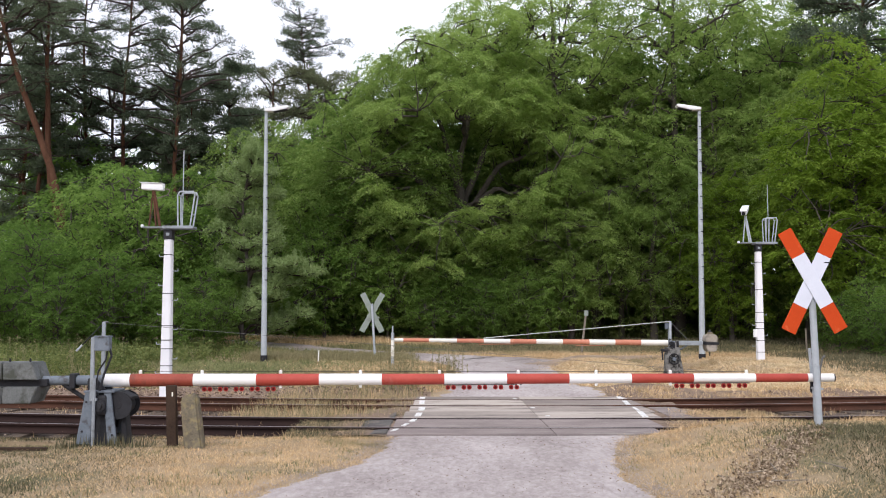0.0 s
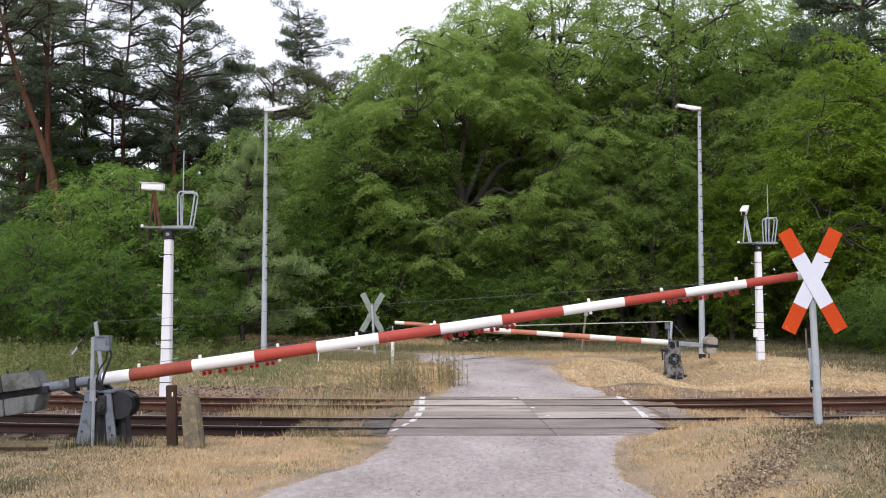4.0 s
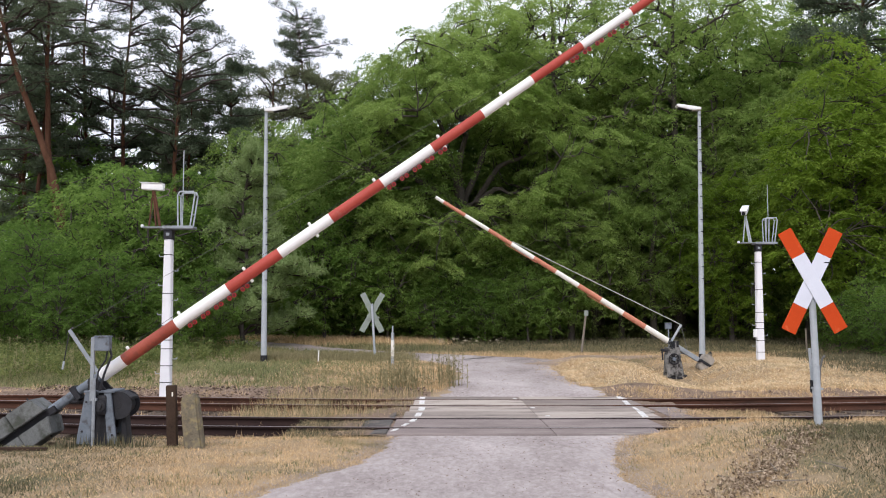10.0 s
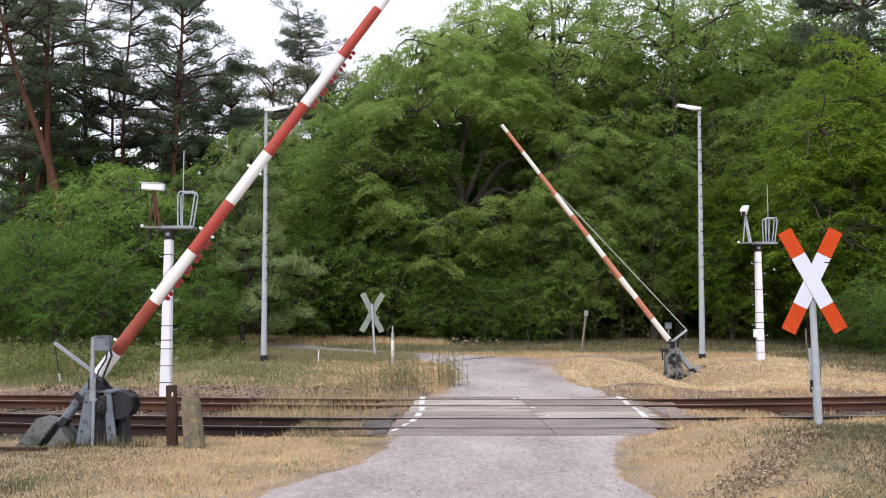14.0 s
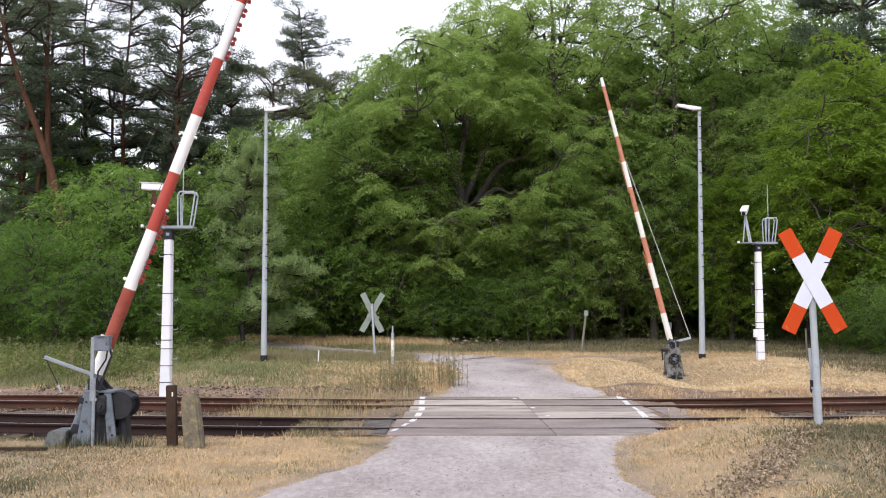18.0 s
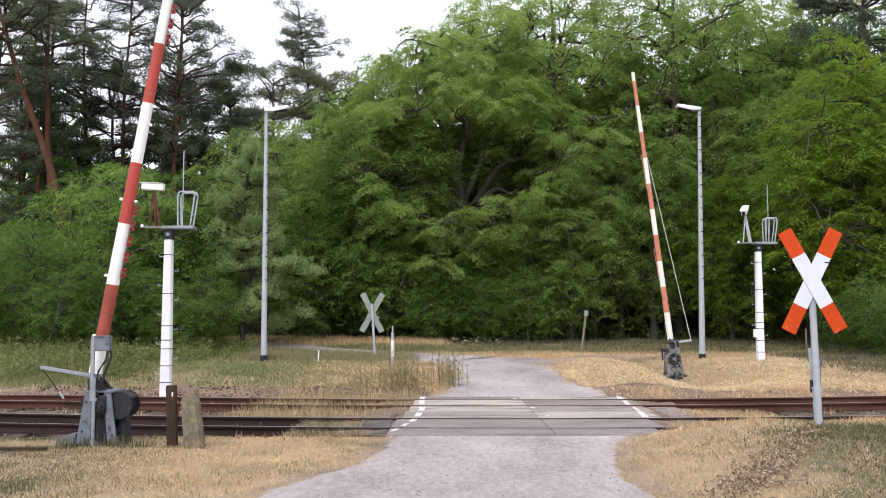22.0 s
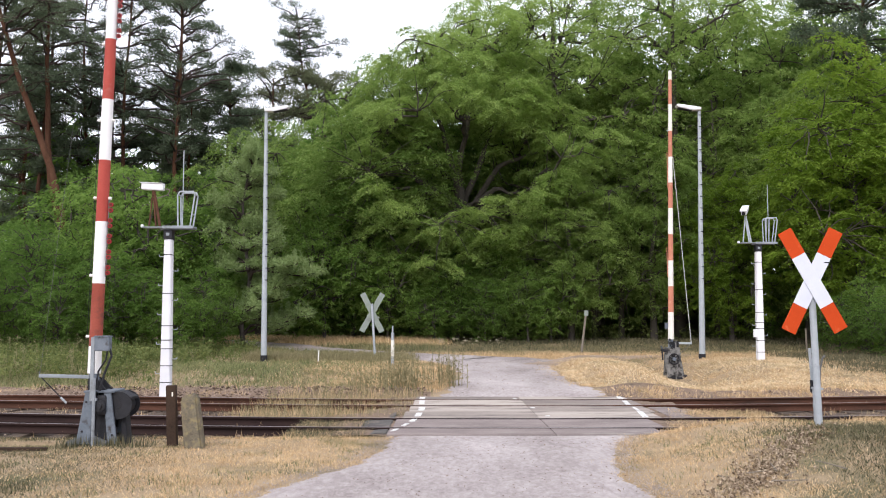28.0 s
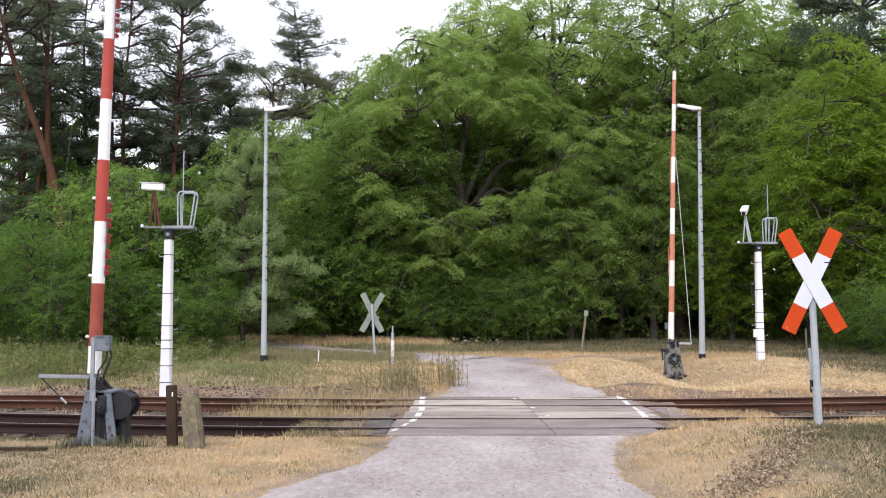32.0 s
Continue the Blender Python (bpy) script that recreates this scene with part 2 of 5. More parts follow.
def prism(points, y0, y1, bevel=0.0):
    """A plate: an outline in x and z, given a thickness along y."""
    bm = bmesh.new()
    f = bm.faces.new([bm.verts.new((x, y0, z)) for x, z in points])
    up = bmesh.ops.extrude_face_region(bm, geom=[f])["geom"]
    bmesh.ops.translate(bm, vec=(0, y1 - y0, 0), verts=[g for g in up if isinstance(g, bmesh.types.BMVert)])
    bmesh.ops.recalc_face_normals(bm, faces=bm.faces)
    if bevel:
        bmesh.ops.bevel(bm, geom=list(bm.edges), offset=bevel, segments=2, affect="EDGES")
    return bm


def mesh_object(name, verts, faces, mat, parent=None, smooth=False):
    me = bpy.data.meshes.new(name)
    verts = np.asarray(verts, np.float32)
    faces = np.asarray(faces, np.int32)
    me.vertices.add(len(verts))
    me.vertices.foreach_set("co", verts.ravel())
    k = faces.shape[1]
    me.loops.add(faces.size)
    me.loops.foreach_set("vertex_index", faces.ravel())
    me.polygons.add(len(faces))
    me.polygons.foreach_set("loop_start", np.arange(0, faces.size, k, dtype=np.int32))
    me.polygons.foreach_set("loop_total", np.full(len(faces), k, np.int32))
    if smooth:
        me.polygons.foreach_set("use_smooth", np.ones(len(faces), bool))
    me.materials.append(mat)
    me.update(calc_edges=True)
    ob = new(name, me)
    ob.parent = parent
    return ob


# ---------------------------------------------------------------- lie of the land
def step(a, b, v):
    s = np.clip((v - a) / (b - a), 0, 1)
    return s * s * (3 - 2 * s)


def hill(x, y, cx, cy, wx, wy):
    return np.exp(-((x - cx) / wx) ** 2 - ((y - cy) / wy) ** 2)


def sag(x):
    """The rails dip a little where the lane crosses them."""
    return np.minimum(0.0011 * (np.asarray(x, float) - 1.2) ** 2, 0.10)


def land(x, y):
    """Height of the ground, in metres above the crossing."""
    x, y = np.asarray(x, float), np.asarray(y, float)
    z = 0.25 * step(23.5, 33, y) + 0.15 * step(33, 37, y) + 0.40 * step(36, 47, y) + 0.5 * step(60, 160, y)
    z = z + 0.27 * step(2.6, 5.0, x) * step(9.0, 12.0, y) * (1 - step(13.9, 14.9, y))
    z = z + 0.16 * step(2.4, 4.2, x) * step(6.0, 10.0, y) * (1 - step(10.0, 13.0, y)) + 0.13 * hill(x, y, 4.6, 11.4, 1.5, 1.0) + 0.07 * hill(x, y, 3.9, 14.0, 0.9, 0.5)
    bed = step(14.25, 14.75, y) * (1 - step(22.4, 24.6, y))
    z = z - 0.20 * bed + bed * 0.8 * sag(x)
    right = step(3.6, 5.0, x)
    z = z + right * (0.22 * hill(x, y, 5.2, 28.5, 1.6, 2.4) + 0.20 * step(24.5, 31, y) * (1 - step(33, 38, y)) - 0.80 * hill(x, y, 7.4, 30.2, 1.3, 3.6))
    z = z + 0.2 * hill(x, y, -9, 28, 8, 3)
    pit = step(-7.1, -6.9, x) * (1 - step(-4.75, -4.6, x)) * step(13.22, 13.3, y) * (1 - step(13.72, 13.8, y))
    z = z - 0.95 * pit
    return z + 0.025 * np.sin(x * 1.3 + 0.6 * y) * np.cos(y * 0.9 - 0.4 * x) * step(1.5, 3.5, np.abs(x - 0.6))


def axis(near, outer):
    return np.unique(np.round(np.concatenate([near, outer]), 4))


def build_ground():
    xs = axis(np.arange(-16, 16.01, 0.32), np.concatenate([np.arange(-60, 61, 2.0), [-900, -500, -250, -120, 120, 250, 500, 900]]))
    xs = axis(xs, np.arange(-7.3, -4.4, 0.08))
    ys = axis(np.arange(6, 40.01, 0.28), np.concatenate([np.arange(-40, 100, 2.5), [-600, -250, -100, 150, 250, 500, 1200]]))
    ys = axis(ys, np.arange(13.1, 13.9, 0.06))
    gx, gy = np.meshgrid(xs, ys)
    v = np.stack([gx, gy, land(gx, gy)], -1).reshape(-1, 3)
    w = len(xs)
    i = (np.arange(len(ys) - 1)[:, None] * w + np.arange(w - 1)[None, :]).ravel()
    ob = mesh_object("ground", v, np.stack([i, i + 1, i + w + 1, i + w], -1), M_SOIL, smooth=True)
    tagged(ob, "sun-dried sandy verge with straw-coloured grass and soil", "ground", kind="structure")


# Lane: stations of (y, left edge, right edge) up to the bend, then across to the woods.
LANE = ((-14, -3.6, 0.4), (2, -2.4, 1.0), (9.4, -2.02, 2.2), (10.4, -1.62, 2.12), (11.5, -1.14, 2.15), (13.7, -0.84, 2.6), (15.3, -0.86, 3.1), (21.6, -0.5, 3.9),
        (23.5, -0.1, 4.1), (25.5, 0.25, 3.7), (28, 0.35, 3.45), (30.5, 0.25, 3.55), (33, -0.2, 3.9), (34.6, -1.0, 4.2), (35.8, -2.0, 3.2))


def lane_edges(y):
    a = np.array(LANE)
    return np.interp(y, a[:, 0], a[:, 1]), np.interp(y, a[:, 0], a[:, 2])


BEND = ((2.4, 33.6), (0.6, 35.5), (-2.2, 37.6), (-5.4, 40.4), (-8.4, 43.4), (-12.0, 47.2), (-17.0, 51.5))


FORK = ((3.0, 31.8), (4.4, 34.0), (6.8, 35.7), (10.0, 36.5), (14.0, 37.1), (19.0, 37.6))


def on_lane(x, y, margin=0.0):
    lo, hi = lane_edges(y)
    far = np.full(np.shape(x), 99.0)
    for (ax, ay), (bx, by) in zip(BEND[:-1], BEND[1:]):
        dx, dy = bx - ax, by - ay
        t = np.clip(((x - ax) * dx + (y - ay) * dy) / (dx * dx + dy * dy), 0, 1)
        far = np.minimum(far, np.hypot(x - ax - t * dx, y - ay - t * dy))
    return ((x > lo - margin) & (x < hi + margin) & (y < 35.8)) | (far < 0.9 + margin)


def strip(name, rows, mat, lift, label, across=14, ragged=0.045, rim=-0.03):
    """A sheet between pairs of edge points, laid on the land with ragged edges."""
    rng = np.random.default_rng(4)
    v, f = [], []
    dense = []
    for a, b in zip(rows[:-1], rows[1:]):
        a, b = np.array(a), np.array(b)
        k = max(2, int(np.linalg.norm(b - a) / 0.14))
        dense += [a + (b - a) * t for t in np.arange(k) / k]
    dense.append(np.array(rows[-1]))
    for r, p in enumerate(dense):
        rise = min(1.0, (r + 0.1) / 4)
        j = [ragged * (1.6 * noise.noise(Vector((r * 0.11, e, 0))) + 1.2 * noise.noise(Vector((r * 0.37, e, 5))) + 0.7 * rng.normal()) for e in (0.3, 9.7)]
        for t in np.linspace(0, 1, across + 1):
            x = (p[0] + j[0]) * (1 - t) + (p[2] + j[1]) * t
            y = p[1] * (1 - t) + p[3] * t
            v.append((x, y, land(x, y) + (lift * rise if 0 < t < 1 else rim)))
    w = across + 1
    for r in range(len(dense) - 1):
        for c in range(across):
            i = r * w + c
            f.append((i, i + 1, i + w + 1, i + w))
    return tagged(mesh_object(name, v, f, mat, smooth=True), label, "lane", kind="structure")


def build_lane():
    near = [(lo, y, hi, y) for y, lo, hi in LANE if y < 15]
    near.append((-0.86, 14.75, 3.05, 14.75))
    strip("road_near", near, M_LANE, 0.025, "pale grey sandy gravel lane before the crossing")
    far = [(-0.5, 22.0, 3.95, 22.0)] + [(lo, y, hi, y) for y, lo, hi in LANE if y > 22]
    strip("road_far", far, M_LANE, 0.025, "pale grey sandy gravel lane beyond the crossing", ragged=0.13)
    bend = []
    for i, (x, y) in enumerate(BEND):
        ax, ay = BEND[max(i - 1, 0)]
        bx, by = BEND[min(i + 1, len(BEND) - 1)]
        d = math.hypot(bx - ax, by - ay)
        half = (1.5, 1.3, 1.05, 0.85, 0.75, 0.7, 0.7)[i]
        nx, ny = (by - ay) / d * half, -(bx - ax) / d * half
        bend.append((x + nx, y + ny, x - nx, y - ny))
    fork = []
    for i, (x, y) in enumerate(FORK):
        ax, ay = FORK[max(i - 1, 0)]
        bx, by = FORK[min(i + 1, len(FORK) - 1)]
        d = math.hypot(bx - ax, by - ay)
        nx, ny = -(by - ay) / d * 0.7, (bx - ax) / d * 0.7
        fork.append((x + nx, y + ny, x - nx, y - ny))
    tagged(strip("path_fork", fork, M_SANDPATH, 0.03, "trodden brown path along the wood's edge", ragged=0.12), category="path")
    strip("road_bend", bend, M_LANE, 0.04, "sandy lane that bends away along the woods", ragged=0.15, rim=0.015)


def bank_top(x):
    """Where the bare bank beyond the rails gives way to grass."""
    x = np.asarray(x, float)
    return 24.15 + 0.3 * np.sin(0.9 * x) + 0.2 * np.sin(2.7 * x) + 1.7 * np.exp(-((x - 5.0) / 1.8) ** 2)


def build_ballast():
    rng = np.random.default_rng(8)
    for name, y0, y1 in (("track_bed_near", 14.7, 18.3), ("track_bed_far", 18.3, 22.7)):
        xs, ys = np.arange(-34, 36.01, 0.3), np.linspace(y0, y1, 14)
        gx, gy = np.meshgrid(xs, ys)
        edge = np.where((gy <= 14.71) | (gy >= 22.69), -0.05, 0.0)
        z = land(gx, gy) + 0.03 + edge + rng.normal(0, 0.012, gx.shape) - 0.08 * ((gx > -0.5) & (gx < 4.1) & (gy > 21.9))
        w = len(xs)
        i = (np.arange(len(ys) - 1)[:, None] * w + np.arange(w - 1)[None, :]).ravel()
        ob = mesh_object(name, np.stack([gx, gy, z], -1).reshape(-1, 3), np.stack([i, i + 1, i + w + 1, i + w], -1), M_DARKBALLAST if y0 < 15 else M_BALLAST)
        tagged(ob, "brown weathered ballast bed under the rails", "track bed", kind="structure")
    for name, x0, x1 in (("bank_west", -34, -0.3), ("bank_east", 4.0, 36)):
        rows = [(x0 + (x1 - x0) * t, 22.5, x0 + (x1 - x0) * t, bank_top(x0 + (x1 - x0) * t)) for t in np.linspace(0, 1, 90)]
        tagged(strip(name, rows, M_BANK, 0.035, "bare brown bank beside the track", 8, 0.0), category="bank")
    # loose stones: squashed octahedra
    n = 6500
    x, y = rng.uniform(-16, 17, n), rng.uniform(14.7, 24.3, n)
    keep = ~((x > -1.0) & (x < 4.3))
    x, y = x[keep], y[keep]
    scatter_stones("bank_stones", rng.uniform(-10, -0.4, 1500), rng.uniform(22.8, 24.35, 1500), 0.018, 0.05, M_STONE, "grey-brown stones lying on the bank", 0.04)
    scatter_stones("ballast_stones", x, y, 0.018, 0.045, M_STONE, "loose brown and grey ballast stones", 0.03)


def scatter_stones(name, x, y, r0, r1, mat, label, lift=0.0):
    rng = np.random.default_rng(len(x))
    n = len(x)
    r = rng.uniform(r0, r1, n)[:, None, None]
    shape = np.array([(1, 0, 0), (0, 1, 0), (-1, 0, 0), (0, -1, 0), (0, 0, 1), (0, 0, -1)], float)
    v = shape[None] * r * rng.uniform(0.6, 1.3, (n, 6, 1)) * np.array([1, 1, 0.65])
    a = rng.uniform(0, 6.28, n)
    c, s = np.cos(a)[:, None], np.sin(a)[:, None]
    px, py = v[..., 0] * c - v[..., 1] * s, v[..., 0] * s + v[..., 1] * c
    v = np.stack([px + x[:, None], py + y[:, None], v[..., 2] + (land(x, y) + lift)[:, None]], -1)
    f = np.array([(0, 1, 4), (1, 2, 4), (2, 3, 4), (3, 0, 4), (1, 0, 5), (2, 1, 5), (3, 2, 5), (0, 3, 5)])
    f = (f[None] + 6 * np.arange(n)[:, None, None]).reshape(-1, 3)
    return tagged(mesh_object(name, v.reshape(-1, 3), f, mat), label, "stones", kind="stuff")


# ---------------------------------------------------------------- tracks and crossing deck
RAIL_PROFILE = ((-0.065, -0.155), (0.065, -0.155), (0.065, -0.142), (0.012, -0.125), (0.010, -0.045), (0.036, -0.036), (0.036, -0.006), (0.028, 0.0),
                (-0.028, 0.0), (-0.036, -0.006), (-0.036, -0.036), (-0.010, -0.045), (-0.012, -0.125), (-0.065, -0.142))


def rail_mesh(name, y, parent, side):
    xs = np.unique(np.concatenate([[-200, -60], np.arange(-30, 32, 1.0), [60, 200]]))
    n = len(RAIL_PROFILE)
    v = [(x, y + a, float(sag(x)) + b) for x in xs for a, b in RAIL_PROFILE]
    f = [(i * n + j, i * n + (j + 1) % n, (i + 1) * n + (j + 1) % n, (i + 1) * n + j) for i in range(len(xs) - 1) for j in range(n)]
    ob = mesh_object(name, v, f, side, parent)
    ob.data.materials.append(M_RAILTOP)
    for k, p in enumerate(ob.data.polygons):
        if k % n == 7:
            p.material_index = 1
    return tagged(ob, "rust-brown steel rail with a dull worn top")


def build_tracks():
    for where, ys in (("near", (15.6, 17.1)), ("far", (19.7, 21.2))):
        track = thing("railway_track_" + where, pose(0, 0, 0), "rusty railway track on old timber sleepers", "railway track", kind="structure")
        for y in ys:
            rail_mesh("rail", y, track, M_RUSTDARK if where == "near" else M_RUST)
        first = None
        mid = sum(ys) / 2
        for x in np.arange(-15.2, 16, 0.65):
            if -1.2 < x < 4.6:
                continue
            m = pose(x, mid, float(sag(x)) - 0.16)
            if first is None:
                first = part("sleeper", boxed(-0.12, 0.12, -1.25, 1.25, -0.14, 0.0, bevel=0.012), M_SLEEPER, track)
                first.matrix_basis = m
            else:
                twin("sleeper", first, track, m)
    deck = thing("crossing_deck", pose(0, 0, 0), "worn grey concrete slabs between the rails of the crossing", "crossing deck", kind="structure")
    lanes = ((14.7, 15.52), (15.70, 17.0), (17.17, 18.42), (18.44, 19.62), (19.80, 21.10), (21.27, 22.1))
    for i, (y0, y1) in enumerate(lanes):
        for x0, x1 in ((-0.86, 1.712), (1.724 if i < 2 else 1.716, 4.12)):
            x0 = (-0.86, -0.82, -0.72, -0.66, -0.62, -0.60)[i] if x0 < 0 else x0
            x1 = (3.40, 3.62, 3.92, 4.05, 4.12, 4.12)[i] if x1 > 2 else x1
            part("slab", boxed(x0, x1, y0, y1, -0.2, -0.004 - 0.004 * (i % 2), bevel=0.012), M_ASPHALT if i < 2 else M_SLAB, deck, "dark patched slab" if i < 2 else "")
        for x0, x1 in ((-1.05 + 0.1 * (i % 3), -0.68), (4.14, 4.5 - 0.12 * (i % 2))):
            if i > 3 or i == 3 and x0 < 0:
                part("apron_slab", boxed(x0, x1, y0 + 0.03, y1 - 0.03, -0.2, -0.03, bevel=0.03), M_BANK, deck, "crumbling earth-brown apron")
    for side in (-1, 1):
        for y0, y1 in ((14.78, 15.55), (15.66, 17.04), (17.16, 18.4), (18.45, 19.63), (19.78, 21.12), (21.27, 22.3)):
            x0, x1 = (-2.40 if y0 < 18 else -1.6, -0.55) if side < 0 else (3.45 if y0 < 16 else 3.95, 6.0 if y0 < 18 else 5.0)
            bm = bmesh.new()
            bmesh.ops.create_grid(bm, x_segments=14, y_segments=8, size=0.5, matrix=Matrix.LocRotScale(((x0 + x1) / 2, (y0 + y1) / 2, 0), None, (x1 - x0, y1 - y0, 1)))
            for q in bm.verts:
                away = min(1.0, max(0.0, (-q.co.x - (1.5 if y0 < 18 else 0.9)) / 0.9 if x0 < 0 else (q.co.x - 4.3) / 1.5))
                q.co.z = -0.035 - 0.14 * away ** 2 + 0.025 * noise.noise(Vector((q.co.x * 3.1, q.co.y * 3.1, 0)))
            part("earth_fill", bm, M_BANK, deck, "trodden earth that buries the rails beside the deck", smooth=True)
    for y0, y1, x0 in ((14.95, 15.5, -1.15), (15.72, 16.98, -1.40), (17.2, 18.4, -1.0)):
        part("asphalt_apron", prism([(x0, -0.15), (-0.87, -0.15), (-0.87, -0.012), (x0 + 0.1, -0.018), (x0, -0.04)], y0, y1, 0.012), M_DARKASPHALT, deck, "dark crumbling asphalt beside the slabs")
    for y0, y1, x1 in ((17.22, 18.38, 4.55), (18.5, 19.58, 4.7)):
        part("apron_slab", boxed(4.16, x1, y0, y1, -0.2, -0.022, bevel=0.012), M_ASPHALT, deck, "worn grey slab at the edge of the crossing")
    dashes = ((-0.79, 15.1, -0.74, 15.42, 0.035), (-0.65, 15.9, -0.60, 16.2, 0.035), (-0.54, 16.55, -0.50, 16.95, 0.045), (-0.46, 17.45, -0.44, 18.1, 0.055), (-0.42, 18.6, -0.42, 19.3, 0.06), (-0.44, 20.0, -0.45, 20.9, 0.055),
              (-0.46, 21.4, -0.46, 21.9, 0.06), (3.63, 17.3, 3.74, 18.38, 0.055), (3.76, 18.55, 3.80, 19.3, 0.03), (3.82, 19.85, 3.91, 20.85, 0.05), (3.94, 21.3, 3.99, 22.0, 0.055))
    for x0, y0, x1, y1, w in dashes:
        outline = [(x0 - w, y0), (x0 + w, y0 + 0.02), (x1 + w, y1), (x1 - w, y1 - 0.03)]
        bm = bmesh.new()
        f = bm.faces.new([bm.verts.new((x, y, 0.004)) for x, y in outline])
        up = bmesh.ops.extrude_face_region(bm, geom=[f])["geom"]
        bmesh.ops.translate(bm, vec=(0, 0, -0.02), verts=[g for g in up if isinstance(g, bmesh.types.BMVert)])
        bmesh.ops.recalc_face_normals(bm, faces=bm.faces)
        part("edge_marking", bm, M_MARK, deck, "worn white road-edge dash")
    for x, y in ((1.78, 19.2), (1.60, 21.5), (1.9, 17.5)):
        part("centre_marking", boxed(x - 0.045, x + 0.045, y - 0.05, y + 0.05, -0.012, 0.004, bevel=0.002), M_MARK, deck, "faded white mark on the slabs")


# ---------------------------------------------------------------- barriers
def barrier_machine(stand, h, front, shift=0.0, drummed=True):
    """The iron stand of a barrier; h: height of the boom's pivot, front: the side of its post."""
    top = stand
    k = h / 0.86
    f = 1 if front < 0 else -1
    for y in (-0.24, 0.20):
        part("leg", prism([(-0.17, 0), (0.02, 0), (0.09, 0.70 * k), (-0.05, 0.74 * k)], y, y + 0.04, 0.006), M_STEEL, top, "blue-grey painted splayed leg")
        part("leg", prism([(0.27, 0), (0.40, 0), (0.30, 0.72 * k), (0.20, 0.72 * k)], y, y + 0.04, 0.006), M_STEEL, top, "blue-grey painted splayed leg")
        part("foot_plate", boxed(-0.20, 0.05, y - 0.03, y + 0.07, 0.0, 0.03, bevel=0.006), M_DARK, top)
        part("foot_plate", boxed(0.25, 0.43, y - 0.03, y + 0.07, 0.0, 0.03, bevel=0.006), M_DARK, top)
    part("side_web", prism([(-0.02, 0.22 * k), (0.30, 0.22 * k), (0.33, 0.70 * k), (0.02, 0.70 * k)], 0.10, 0.14, 0.006), M_DARK, top, "dark inner web plate")
    part("top_plate", boxed(-0.07, 0.34, -0.25, 0.25, 0.725 * k, 0.755 * k, bevel=0.01), M_STEEL, top)
    box = part("gearbox", boxed(0.09, 0.25, -0.27, 0.10, 0.42 * k, 0.70 * k, bevel=0.045), M_DARK, top, "dark iron gearbox")
    part("gearbox_cover", rodded(((0.17, -0.27 * f, 0.55 * k), (0.17, -0.31 * f, 0.55 * k), 0.075), ((0.17, -0.31 * f, 0.55 * k), (0.17, -0.325 * f, 0.55 * k), 0.035), seg=18), M_DARK, box)
    part("lower_casing", boxed(0.06, 0.27, -0.16, 0.16, 0.0, 0.44 * k, bevel=0.02), M_DARK, top, "dark lower casing")
    for y in (-0.15, 0.11):
        part("bearing_cheek", prism([(-0.05, 0.74 * k), (0.22, 0.74 * k), (0.06, h + 0.06), (-0.05, h + 0.06)], y, y + 0.04, 0.006), M_DARK, top, "dark cast bearing cheek")
    part("conduit", rodded(((0.10, front * 1.1, 0), (0.10, front * 1.1, 0.93 * k), 0.022)), M_DULLZINC, top, "thin grey conduit")
    box = part("control_box", boxed(0.095, 0.30, front - 0.07, front + 0.07, 1.30, 1.50, bevel=0.02), M_STEEL, top, "blue-grey control box")
    part("lid", boxed(0.09, 0.305, front - 0.08, front + 0.08, 1.49, 1.51, bevel=0.006), M_STEEL, box)
    part("cable", rodded(((0.29, front, 1.33), (0.32, front, 1.24), 0.016), ((0.32, front, 1.24), (0.22, front, 0.98), 0.016), ((0.22, front, 0.98), (0.17, front, 0.76 * k), 0.016), seg=7), M_DARK, top, "black hanging cable")
    part("cable", rodded(((0.26, front, 1.31), (0.24, front, 1.18), 0.012), ((0.24, front, 1.18), (0.14, front, 1.02), 0.012), ((0.14, front, 1.02), (0.11, front, 0.78 * k), 0.012), seg=7), M_DARK, top, "black hanging cable")
    for x, z in ((-0.03, 0.6 * k), (-0.08, 0.2 * k), (0.33, 0.15 * k)):
        part("cross_bolt", rodded(((x, -0.25, z), (x, 0.25, z), 0.016)), M_DARK, top)
    part("pipe_clip", boxed(0.07, 0.13, front - 0.035, front + 0.035, 0.62 * k, 0.66 * k, bevel=0.006), M_GALV, top)
    if drummed:
        part("black_leg", prism([(0.41, 0), (0.51, 0), (0.46, 0.48 * k), (0.40, 0.48 * k)], -0.10, 0.10, 0.008), M_DARK, top, "black cast rear leg")
        part("top_guard", prism([(0.20, 0.735 * k), (0.40, 0.735 * k), (0.555, 0.66 * k), (0.555, 0.62 * k), (0.40, 0.70 * k), (0.20, 0.70 * k)], -0.18, 0.18, 0.006), M_DARK, top, "dark sloping guard plate")
        drum = part("cable_drum", rodded(((0.39, -0.17, 0.55 * k), (0.39, 0.17, 0.55 * k), 0.13), seg=28), M_DARK, top, "black round wire drum")
        for y in (-0.18, 0.18):
            part("flange", rodded(((0.39, y - 0.01, 0.55 * k), (0.39, y + 0.01, 0.55 * k), 0.19), seg=28), M_DARK, drum)
        part("hub", rodded(((0.39, -0.20, 0.55 * k), (0.39, 0.20, 0.55 * k), 0.04), seg=14), M_DARK, drum)
        part("post", boxed(0.035, 0.085, front - 0.02, front + 0.02, 0.62 * k, 1.49, bevel=0.006), M_DULLZINC, top, "flat galvanised upright")
        part("box_arm", boxed(0.04, 0.12, front - 0.015, front + 0.015, 1.36, 1.40, bevel=0.005), M_GALV, top)
